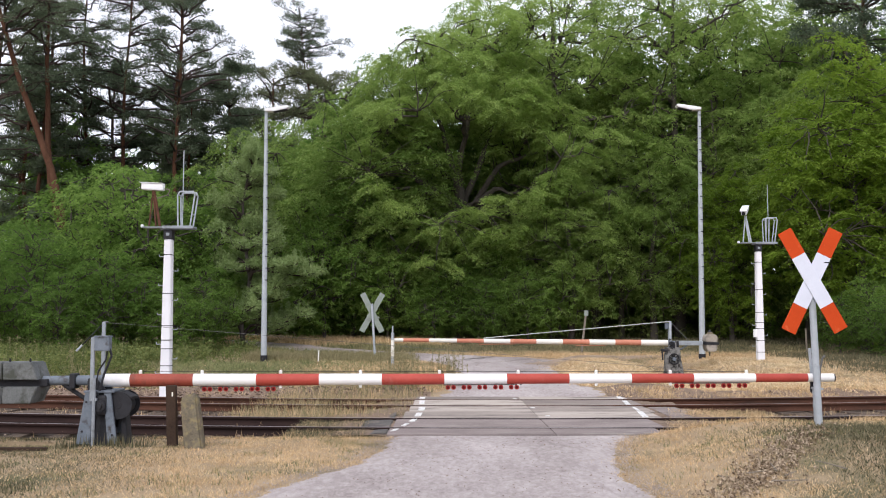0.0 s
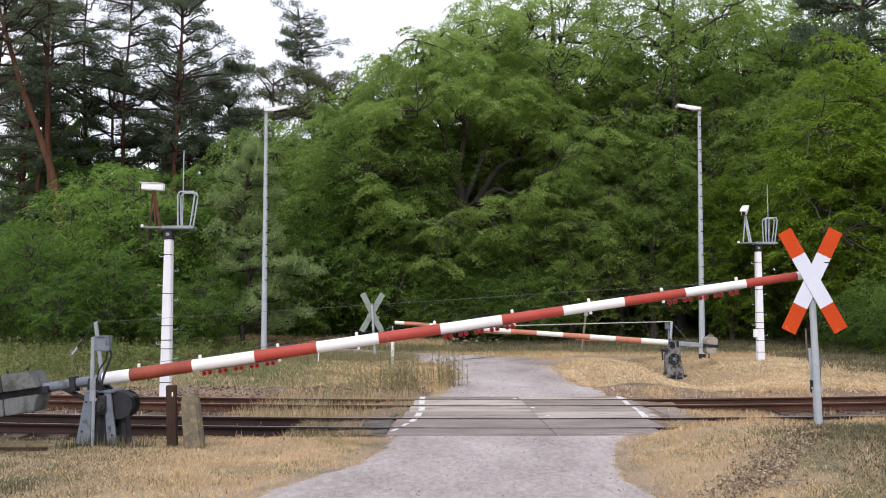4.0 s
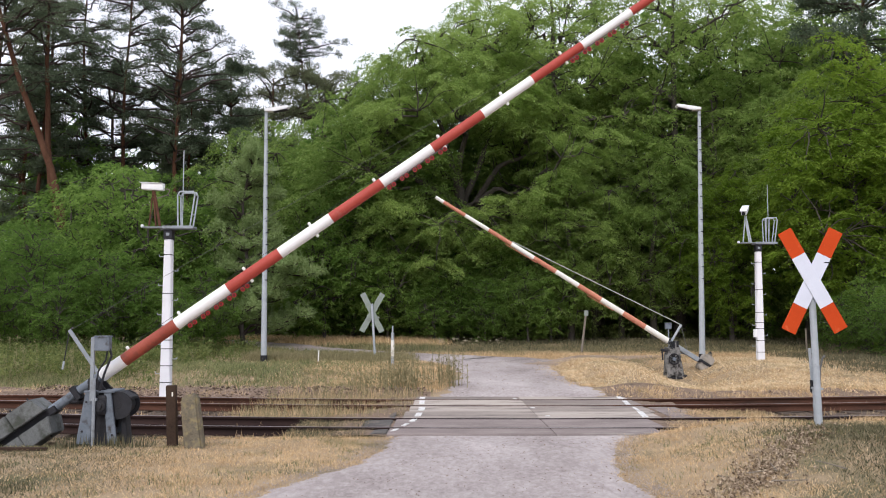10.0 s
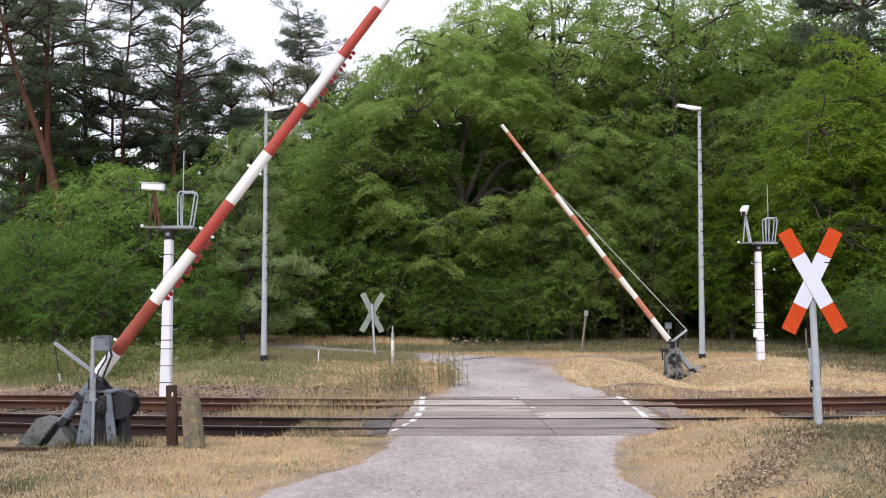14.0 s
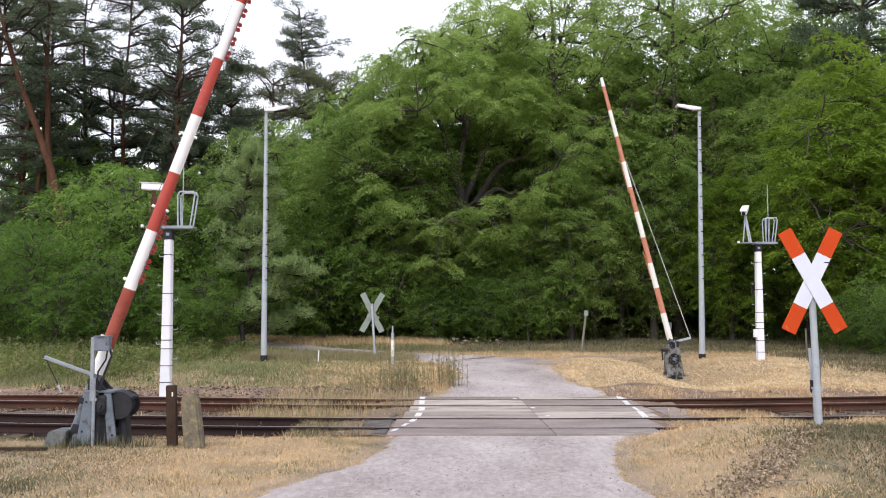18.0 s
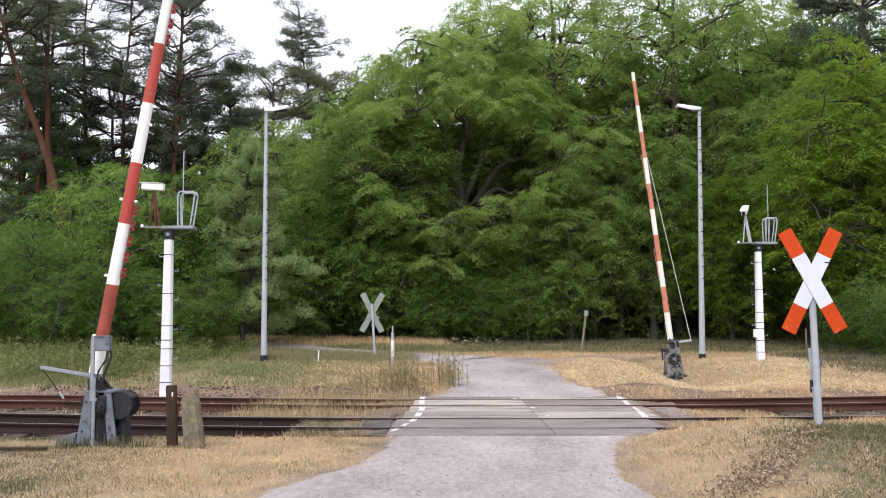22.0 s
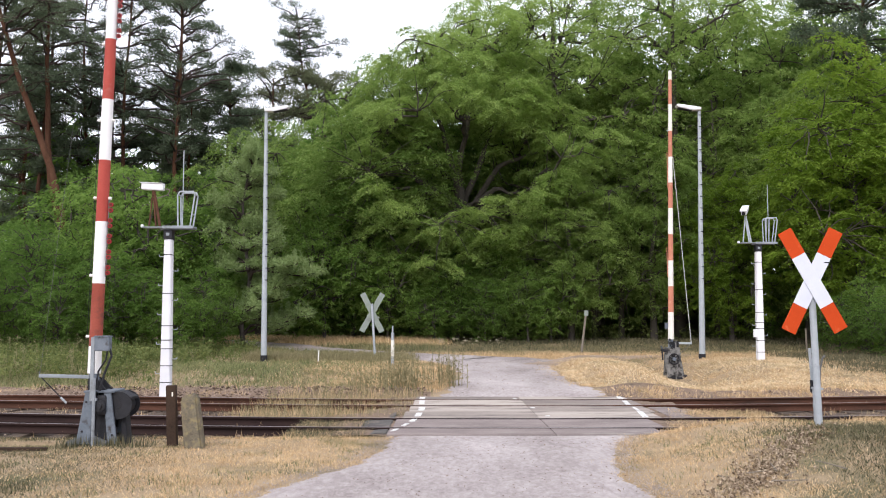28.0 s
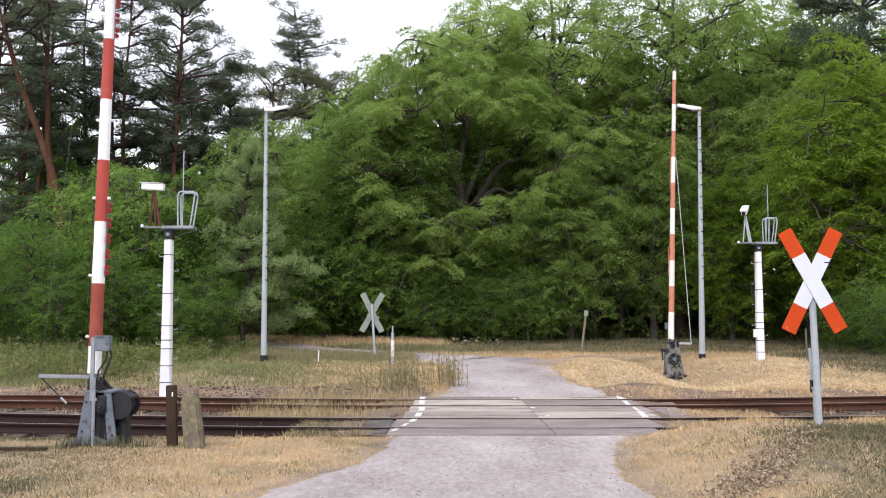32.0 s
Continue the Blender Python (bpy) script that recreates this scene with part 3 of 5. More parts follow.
    for ob in top.children:
        ob.matrix_basis = pose(shift, 0, 0)
    part("bearing", rodded(((0, -0.16, h), (0, 0.16, h), 0.055)), M_DARK, top)
    part("foot", boxed(-0.20, 0.56, -0.30, 0.30, -0.25, 0.0, bevel=0.02), M_OLDCONC, top, "buried concrete footing")


def banded_boom(top, h, bounds, radius, reds, white, red, lift):
    """A tapered boom of red and white bands; bounds: where the bands change along it."""
    boom = part("boom", rodded(((-0.95, 0, lift), (bounds[0], 0, lift), 0.062, 0.072), seg=20), M_STEEL, top, "grey tubular boom root", smooth=True)
    boom.matrix_basis = pose(0, 0, h)
    for i, (a, b) in enumerate(zip(bounds[:-1], bounds[1:])):
        is_red = i % 2 == reds
        bm = bmesh.new()
        rod(bm, (a, 0, lift), (b, 0, lift), radius(a), radius(b), seg=24)
        part("red_band" if is_red else "white_band", bm, (M_REDBROWN if i == 1 and lift else red) if is_red else white, boom, "faded red band" if is_red else "weathered white band", smooth=False)
        for p in boom.children[-1].data.polygons:
            p.use_smooth = len(p.vertices) == 4
    end = bounds[-1]
    part("end_cap", rodded(((end, 0, lift), (end + 0.02, 0, lift), radius(end) * 0.96), seg=20), M_DARK, boom, "dark end cap")
    return boom


def build_near_barrier():
    top = thing("level_crossing_barrier", pose(-4.87, 13.5, 0.0, 0, 0, 0.75), "red and white railway barrier on a blue-grey iron stand", "barrier", "barriers")
    barrier_machine(top, 0.86, -0.30)
    bounds = [0.12] + [0.50 + 0.878 * i for i in range(11)] + [10.02, 10.39]
    boom = banded_boom(top, 0.86, bounds, lambda s: 0.092 - 0.0033 * s, 1, M_WHITE, M_RED, 0.022)
    # counterweights: two pairs of concrete blocks held by bars
    for z0, z1 in ((0.045, 0.285), (-0.28, -0.05)):
        up = z0 > 0
        for x0, x1 in ((-1.19, -0.71), (-1.68, -1.20)):
            if x1 > -0.8:
                outline = [(x0, z0), (x1 - (0.0 if up else 0.09), z0), (x1 - (0.09 if up else 0.0), z1), (x0, z1)]
            else:
                outline = [(x0, z0), (x1, z0), (x1, z1), (x0, z1)]
            part("counterweight", prism(outline, -0.24, 0.24, 0.012), M_CONC, boom, "grey concrete counterweight block")
        for x in (-1.45, -1.15, -0.87):
            part("tie_bolt", rodded(((x, -0.1, min(z0, 0) - 0.02), (x, -0.1, z1 + 0.05), 0.014), seg=8), M_DARK, boom)
    part("tail_beam", boxed(-1.70, -0.62, -0.12, 0.12, -0.052, 0.047, bevel=0.01), M_DARK, boom, "dark steel tail beam")
    part("clamp", boxed(-0.33, -0.25, -0.1, 0.1, -0.09, 0.12, bevel=0.015), M_DARK, boom)
    part("strut", rodded(((-0.44, 0, -0.03), (-0.12, 0, -0.24), 0.032)), M_DARK, boom, "black iron strut")
    # stay mast with its wires
    part("stay_arm", boxed(0.035, 0.085, 0.11, 0.15, 0.0, 0.84, bevel=0.008), M_DULLZINC, boom, "flat grey stay arm")
    part("stay_cable", rodded(((0.06, 0.13, 0.83), (8.85, 0.05, 0.10), 0.0024), seg=6), M_CABLE, boom, "thin dark stay cable")
    stay = part("rear_stay", rodded(((0.06, 0.13, 0.83), (-0.27, 0.11, 0.475), 0.008), seg=6), M_DARK, boom, "loose dark rear stay")
    part("turnbuckle", rodded(((-0.235, 0.112, 0.512), (-0.315, 0.11, 0.428), 0.015), seg=8), M_GALV, stay, "zinc turnbuckle")
    part("stay_hook", rodded(((0.04, 0.13, 0.83), (0.12, 0.13, 0.84), 0.010), seg=6), M_CABLE, boom)
    # guide wires on insulators above and below
    knob = None
    for i in range(10):
        s = (0.63, 1.49, 2.59, 3.71, 4.82, 5.93, 7.03, 8.08, 9.16, 10.15)[i]
        for side in (1, -1):
            if side < 0 and i in (0, 1, 4, 8, 9):
                continue
            r = 0.092 - 0.0033 * s
            m = pose(s, 0, 0.03 + side * (r + 0.018))
            if knob is None:
                knob = part("insulator", rodded(((0, 0, -0.026), (0, 0, 0.012), 0.021, 0.024), ((0, 0, 0.012), (0, 0, 0.026), 0.024, 0.012), seg=10), M_KNOB, boom, "small white knob")
                knob.matrix_basis = m
            else:
                twin("insulator", knob, boom, m)
    part("guide_wire", rodded(((0.63, 0, 0.145), (9.16, 0, 0.112), 0.0035), seg=5), M_DARK, boom)
    # hanging rows of paired red reflectors
    disc = None
    for start in (1.50, 4.91, 8.13):
        r = 0.092 - 0.0033 * (start + 0.5)
        z = 0.03 - r - 0.05
        part("reflector_bar", boxed(start - 0.03, start + 1.07, -0.012, 0.0, z + 0.028, z + 0.043, bevel=0.003), M_CABLE, boom)
        for x in (start, start + 0.52, start + 1.04):
            part("bar_hanger", rodded(((x, -0.006, z + 0.04), (x, -0.006, z + 0.075), 0.007), seg=6), M_CABLE, boom)
        for i in range(5):
            for j in (0.0, 0.078):
                m = pose(start + 0.03 + 0.222 * i + j, -0.02, z)
                if disc is None:
                    disc = part("reflector", rodded(((0, -0.012, 0), (0, 0.012, 0), 0.033), ((0, -0.017, 0), (0, -0.011, 0), 0.019), seg=16), M_LENS, boom, "round red reflector")
                    disc.data.materials.append(M_LENSCORE)
                    for p in disc.data.polygons:
                        p.material_index = int(max(math.hypot(disc.data.vertices[q].co.x, disc.data.vertices[q].co.z) for q in p.vertices) < 0.025 and p.center.y < -0.012)
                    disc.matrix_basis = m
                else:
                    twin("reflector", disc, boom, m)
    return boom


def build_far_barrier():
    top = thing("level_crossing_barrier", pose(7.57, 31.9, -0.18, 0, 0, 182.5), "old red and white railway barrier with flaking paint", "barrier", "barriers")
    barrier_machine(top, 1.18, 0.28, -0.17, False)
    for ob in list(top.children):
        if ob.name.startswith("control_box"):
            ob.matrix_basis = pose(-0.18, -0.52, 0.34)
            part("box_stem", rodded(((0.0, -0.24, 0.7), (0.015, -0.24, 1.66), 0.022)), M_DULLZINC, top, "thin leaning stem of the box")
        for p in (ob, *ob.children):
            if p.data.materials[0] in (M_STEEL, M_GALV, M_DULLZINC) and not ob.name.startswith("control_box"):
                p.data.materials[0] = M_IRON
    wheel = bmesh.new()
    for i in range(22):
        a, b = 2 * math.pi * i / 22, 2 * math.pi * (i + 1) / 22
        rod(wheel, (0.17 * math.cos(a), 0.34, 0.66 + 0.17 * math.sin(a)), (0.17 * math.cos(b), 0.34, 0.66 + 0.17 * math.sin(b)), 0.02, seg=8)
    wheel = part("hand_wheel", wheel, M_DARK, top, "dark spoked hand wheel")
    for i in range(3):
        a = math.pi * i / 3 + 0.3
        part("spoke", rodded(((0.17 * math.cos(a), 0.34, 0.66 + 0.17 * math.sin(a)), (-0.17 * math.cos(a), 0.34, 0.66 - 0.17 * math.sin(a)), 0.016), seg=8), M_DARK, wheel)
    part("wheel_hub", rodded(((0, 0.1, 0.66), (0, 0.38, 0.66), 0.06), seg=14), M_STEEL, wheel)
    part("front_casing", prism([(-0.17, 0.10), (0.17, 0.10), (0.27, 0.50), (0.28, 0.80), (0.17, 1.02), (-0.08, 1.04), (-0.18, 0.86)], 0.05, 0.25, 0.03), M_IRON, top, "grey curved iron shield")
    part("crank_stub", rodded(((0.16, 0.2, 0.92), (0.40, 0.2, 0.96), 0.05), ((0.36, 0.2, 0.95), (0.34, 0.2, 0.62), 0.026), seg=10), M_DARK, top, "black crank stub")
    part("rear_brace", prism([(-0.42, -0.02), (-0.30, -0.02), (-0.16, 0.92), (-0.24, 0.92)], 0.0, 0.14, 0.01), M_IRON, top, "grey slanting brace")
    part("brace_foot", boxed(-0.47, -0.27, -0.06, 0.20, -0.10, 0.14, bevel=0.02), M_DARK, top, "black brace foot")
    part("foot_block", boxed(-0.30, 0.24, -0.12, 0.26, -0.16, 0.07, bevel=0.025), M_DARK, top, "black cast-iron foot")
    bounds = [0.12, 1.02, 1.88, 2.74, 3.62, 4.50, 5.36, 6.24, 7.12, 8.04, 8.88, 9.19]
    boom = banded_boom(top, 1.18, bounds, lambda s: 0.098 - 0.0045 * s, 1, M_WHITEOLD, M_REDOLD, 0.0)
    upper = prism([(-1.50, 0.045), (-1.12, 0.045), (-1.12, 0.22), (-1.19, 0.30), (-1.43, 0.30), (-1.50, 0.22)], -0.22, 0.22, 0.02)
    part("counterweight", upper, M_PALECONC, boom, "pale grey concrete counterweight block")
    lower = prism([(-1.50, -0.045), (-1.12, -0.045), (-1.14, -0.22), (-1.20, -0.27), (-1.42, -0.27), (-1.48, -0.22)], -0.22, 0.22, 0.02)
    part("counterweight", lower, M_PALECONC, boom, "pale grey concrete counterweight block")
    part("weight_cap", prism([(-1.41, 0.30), (-1.21, 0.30), (-1.27, 0.38), (-1.35, 0.38)], -0.1, 0.1, 0.01), M_OLDCONC, boom, "dull cap on the counterweight")
    part("tail_beam", boxed(-1.54, -1.08, -0.235, 0.235, -0.043, 0.043, bevel=0.01), M_DARK, boom, "black tail end between the blocks")
    part("tie_bolt", rodded(((-1.30, 0, -0.42), (-1.30, 0, 0.44), 0.02), ((-1.30, 0, 0.36), (-1.30, 0, 0.45), 0.06, 0.03), seg=8), M_DARK, boom)
    part("strut", rodded(((-0.62, 0, -0.02), (-0.1, 0, -0.34), 0.025)), M_STEEL, boom)
    part("tail_sleeve", boxed(-1.06, -0.16, -0.085, 0.085, -0.075, 0.075, bevel=0.02), M_DULLZINC, boom, "pale worn grey tail sleeve")
    part("stay_arm", boxed(-0.04, 0.03, -0.13, -0.07, 0.0, 0.72, bevel=0.008), M_GALV, boom, "flat galvanised stay arm")
    part("stay_cable", rodded(((0.0, -0.10, 0.71), (6.25, -0.02, 0.09), 0.013), seg=6), M_PALECABLE, boom, "pale steel stay cable")
    part("rear_stay", rodded(((0.0, -0.10, 0.71), (-0.62, -0.05, 0.06), 0.009), seg=6), M_CABLE, boom)
    part("damper_rod", rodded(((2.2, 0.0, -0.10), (3.2, 0, -0.13), 0.012), ((2.2, 0, -0.02), (2.2, 0, -0.11), 0.012), seg=6), M_REDOLD, boom)
    part("damper_rod", rodded(((5.2, 0.0, -0.09), (6.4, 0, -0.11), 0.012), ((5.2, 0, -0.02), (5.2, 0, -0.10), 0.012), seg=6), M_REDOLD, boom)
    return boom


NEAR_TILT = ((0, 0.17), (0.5, 0.31), (1, 0.79), (1.5, 1.51), (2, 2.55), (2.5, 3.77), (3, 5.15), (3.5, 6.69), (5.5, 14.5), (6, 16.7), (6.5, 18.95), (7, 21.2), (7.5, 23.5), (8, 25.8), (8.5, 28.1), (9, 30.4), (9.5, 32.6), (10, 34.9), (10.5, 37.1), (11, 39.4), (11.5, 41.8), (12, 44.2), (12.5, 46.5), (13, 48.95), (13.5, 51.35), (14, 53.6), (14.5, 55.65), (16.5, 64.1), (17, 66.1), (17.5, 68.02), (18, 70.15), (18.5, 72.28), (19, 74.31), (19.5, 75.99), (20, 77.31), (20.5, 78.07), (21, 78.53), (21.5, 79.08), (22, 80.46), (22.5, 82.05), (23, 83.3), (23.5, 83.98), (24, 84.4), (24.5, 84.97), (25, 85.99), (25.5, 86.7), (27.5, 88.57), (28, 88.68), (28.5, 88.78), (29, 88.98), (29.5, 89), (32, 89))
FAR_TILT = ((0, 0.66), (1, 0.66), (2, 0.77), (2.5, 0.94), (3, 1.35), (3.5, 2.62), (5.5, 9.7), (6, 11.68), (6.5, 13.6), (7, 15.7), (7.5, 18.1), (8, 20.7), (8.5, 23.4), (9, 26.2), (9.5, 28.9),
            (10, 31.7), (10.5, 34.2), (11, 36.7), (11.5, 39.1), (12, 41.6), (12.5, 44.1), (13, 46.8), (13.5, 49.6), (14, 52.4), (14.5, 55.2), (16.5, 67.0), (17, 70.3), (17.5, 73.4), (18, 76.0),
            (18.5, 77.4), (19, 77.86), (19.5, 78.1), (20, 78.55), (20.5, 79.2), (21, 80.2), (21.5, 81.45), (22, 82.85), (22.5, 84.2), (23, 85.5), (23.5, 86.6), (24, 87.6), (24.5, 88.2), (25, 88.8),
            (25.5, 89.4), (27.5, 90.6), (28, 90.8), (28.5, 91.0), (29, 91.2), (29.5, 91.35), (30, 91.5), (30.5, 91.7), (32, 91.75))


# Wind in the pines: how far the crowns lean, in degrees, every two seconds.
LONE_SWAY = (0.28, -0.10, 0.05, -0.10, -0.12, -0.22, 0.10, 0.02, 0.10, 0.18, 0.05, 0.15, -0.05, 0.02, -0.25, -0.35, -0.55)
DARK_SWAY = (-0.20, -0.10, -0.25, -0.25, 0.15, 0.25, 0.0, 0.30, 0.25, 0.30, 0.05, 0.0, 0.0, 0.05, 0.0, 0.0, 0.0)


SWAYING = []


def swayed(rest, angles):
    return [(2.0 * i, rest @ pose(0, 0, 0, 0, a, 0)) for i, a in enumerate(angles)]


def motions():
    for tree, rest, angles in SWAYING:
        walk(tree, swayed(rest, angles))
    walk(NEAR, [(t, pose(0, 0, 0.86, 0, -a, 0)) for t, a in NEAR_TILT])
    walk(FAR, [(t, pose(0, 0, 1.18, 0, -a, 0)) for t, a in FAR_TILT])


# ---------------------------------------------------------------- signs, masts, lamps, posts
def cross_arm(parent, lean, y, front, tip, name="arm"):
    m = pose(0, 0, 0, 0, lean, 0)
    arm = part(name, boxed(-0.106, 0.106, y, y + 0.012, -0.40, 0.40, bevel=0.003), front, parent, "white bar of the crossbuck" if tip else "")
    arm.matrix_basis = m
    for z0, z1 in ((0.401, 0.80), (-0.80, -0.401)):
        part("bar_end", boxed(-0.106, 0.106, y, y + 0.012, z0, z1, bevel=0.003), tip or front, arm, "orange-red reflective bar end" if tip else "")
    part("back_stiffener", boxed(-0.03, 0.03, y + 0.013, y + 0.03, -0.7, 0.7, bevel=0.004), M_SIGNBACK, arm)
    return arm


def build_crossbucks():
    sign = thing("crossbuck_sign", pose(5.215, 13.37, 0.22) @ Matrix.Diagonal((0.9867, 0.9867, 0.9867, 1)), "orange-red and white crossbuck on a leaning grey post", "crossing sign", "crossbucks")
    part("post", rodded(((0.02, 0.06, -0.3), (-0.05, 0.06, 2.18), 0.048), seg=16), M_GALV, sign, "round galvanised post", smooth=True)
    head = part("mounting_plate", boxed(-0.06, 0.06, 0.0, 0.02, -0.14, 0.14, bevel=0.006), M_GALV, sign)
    head.matrix_basis = pose(-0.06, 0, 2.08)
    cross_arm(head, -28.5, -0.035, M_SIGNWHITE, M_ORANGE)
    cross_arm(head, 26.5, -0.018, M_SIGNWHITE, M_ORANGE)
    part("sticker", boxed(0.12, 0.19, -0.0225, -0.0185, 2.33, 2.345, bevel=0.001), M_DARK, sign, "tiny dark sticker")
    part("rest_post", rodded(((0.075, 0.28, -0.3), (0.055, 0.28, 0.54), 0.042), seg=12), M_GALV, sign, "shorter grey post behind")
    part("post_bracket", boxed(0.0, 0.06, 0.09, 0.25, 0.28, 0.33, bevel=0.006), M_GALV, sign)
    fork = part("boom_fork", boxed(0.03, 0.12, 0.15, 0.42, 0.53, 0.565, bevel=0.006), M_GALV, sign, "forked boom rest")
    part("fork_arm", rodded(((0.06, 0.395, 0.55), (0.03, 0.395, 1.12), 0.022), seg=8), M_GALV, fork, "upright zinc fork arm")
    part("fork_arm", rodded(((0.07, 0.165, 0.55), (0.08, 0.165, 0.80), 0.016), ((0.08, 0.165, 0.80), (0.12, 0.165, 0.98), 0.015), ((0.12, 0.165, 0.98), (0.16, 0.165, 1.02), 0.014), seg=8), M_CABLE, fork, "bent dark fork arm")
    part("fork_clamp", boxed(0.03, 0.075, 0.365, 0.425, 0.48, 0.66, bevel=0.008), M_DARK, sign)

    back = thing("crossbuck_sign", pose(-2.58, 35.6, 0.42), "crossbuck seen from its dull grey back", "crossing sign", "crossbucks")
    part("post", rodded(((0.08, -0.05, -0.3), (-0.06, -0.05, 1.95), 0.045), seg=14), M_GALV, back, "round galvanised post", smooth=True)
    head = part("mounting_plate", boxed(-0.25, 0.25, -0.01, 0.0, -0.28, -0.22, bevel=0.003), M_SIGNBACK, back)
    head.matrix_basis = pose(-0.05, 0, 1.62)
    cross_arm(head, -27, 0.0, M_SIGNBACK, None)
    cross_arm(head, 29, 0.02, M_SIGNBACK, None)
    part("bracket", boxed(-0.26, 0.22, -0.03, -0.012, 1.42, 1.47, bevel=0.005), M_SIGNBACK, back)


def build_mast(m, turn, label, lean_cam):
    top = thing("camera_mast", m, label, "camera mast", "camera masts")
    shaft = prism([(-0.125, -0.3), (0.125, -0.3), (0.085, 3.62), (-0.085, 3.62)], -0.11, 0.11, 0.02)
    part("mast_shaft", shaft, M_MAST, top, "white tapered concrete mast")
    for z in (0.30, 0.68, 1.07, 1.27, 1.60, 2.35, 3.25):
        w = 0.125 - 0.010 * (z + 0.3) + 0.005
        part("strap", boxed(-w, w, -0.117, 0.117, z, z + 0.016, bevel=0.002), M_DARK, top, "black steel strap")
    for i, z in enumerate(np.arange(0.5, 3.5, 0.34)):
        side = 1 if i % 2 else -1
        w = 0.118 - 0.010 * z
        bm = rodded(((side * w, 0, z), (side * (w + 0.13), 0, z), 0.009), ((side * (w + 0.13), 0, z), (side * (w + 0.135), 0, z + 0.05), 0.009), seg=6)
        part("climbing_rung", bm, M_GALV, top)
    part("collar", boxed(-0.10, 0.10, -0.12, 0.12, 3.62, 3.84, bevel=0.01), M_DARK, top, "dark steel collar")
    part("name_plate", boxed(-0.04, 0.04, -0.126, -0.121, 3.70, 3.77, bevel=0.001), M_DULLZINC, top, "small pale plate")
    deck = part("platform", boxed(-0.60, 0.60, -0.15, 0.15, 3.885, 3.91, bevel=0.004), M_DULLZINC, top, "narrow grating platform")
    part("platform_rim", boxed(-0.12, 0.60, -0.175, -0.15, 3.86, 3.93, bevel=0.006), M_DULLZINC, deck)
    part("platform_rim", boxed(-0.12, 0.60, 0.15, 0.175, 3.86, 3.93, bevel=0.006), M_DULLZINC, deck)
    part("bearer", boxed(-0.2, 0.2, -0.05, 0.05, 3.84, 3.884, bevel=0.006), M_DULLZINC, deck)
    for y in (-0.14, 0.14):
        loop = rodded(((0.24, y, 3.91), (0.22, y, 4.64), 0.018), ((0.22, y, 4.64), (0.27, y, 4.73), 0.018), ((0.27, y, 4.73), (0.59, y, 4.73), 0.018),
                      ((0.59, y, 4.73), (0.62, y, 4.64), 0.018), ((0.62, y, 4.64), (0.52, y, 3.91), 0.018), seg=8)
        part("guard_rail", loop, M_GALV, top, "bent tube guard loop")
        if turn:
            part("guard_bar", rodded(((0.33, y, 3.91), (0.36, y, 4.73), 0.012), seg=6), M_GALV, top)
    part("guard_rail", rodded(((0.62, -0.14, 4.66), (0.62, 0.14, 4.66), 0.016), ((0.23, -0.14, 4.66), (0.23, 0.14, 4.66), 0.016), ((0.56, -0.14, 4.2), (0.56, 0.14, 4.2), 0.014), seg=8), M_GALV, top)
    part("antenna", rodded(((0.28 + 0.12 * (turn > 0), 0.1, 3.93), (0.28 + 0.12 * (turn > 0), 0.1, 5.75 + 0.12 * (turn > 0)), 0.012), seg=6), M_GALV, top, "thin whip antenna")
    stand = part("camera_stand", rodded(((-0.48, 0, 3.93), (-0.40, 0, 4.70), 0.02), ((-0.22, 0, 3.93), (-0.36, 0, 4.70), 0.035), ((-0.30, -0.05, 3.93), (-0.38, 0, 4.60), 0.02), ((-0.38, 0, 4.66), (-0.38, 0, 4.80), 0.045), seg=8),
                 M_RUSTYBRACKET if turn == 0 else M_GALV, top, "rusty angle-iron stand" if turn == 0 else "zinc angle stand")
    case = part("camera_housing", boxed(-0.26, 0.26, -0.09, 0.09, -0.075, 0.085, bevel=0.035), M_HOUSING, top, "white weatherproof camera housing")
    case.matrix_basis = pose(-0.40, 0, 4.85 + 0.13 * (turn > 0), 0, lean_cam, turn)
    part("sun_hood", boxed(-0.30, 0.24, -0.115, 0.115, 0.085, 0.10, bevel=0.006), M_HOUSING, case)
    part("lens_window", rodded(((-0.285, 0, 0), (-0.268, 0, 0), 0.062), seg=16), M_DARK, case, "dark glass front")
    part("cable", rodded(((0.27, 0, -0.02), (0.40, 0, -0.04), 0.012), ((0.40, 0, -0.04), (0.36, 0, -0.16), 0.012), ((0.36, 0, -0.16), (0.05, 0, -0.28), 0.012), seg=6), M_TIMBER, case)
    part("end_plug", boxed(-0.66, -0.60, -0.05, 0.05, 3.90, 3.97, bevel=0.01), M_HOUSING, top)
    if turn:
        part("small_box", boxed(-0.21, -0.115, -0.09, 0.05, 0.80, 1.05, bevel=0.01), M_HOUSING, top, "small cream junction box")


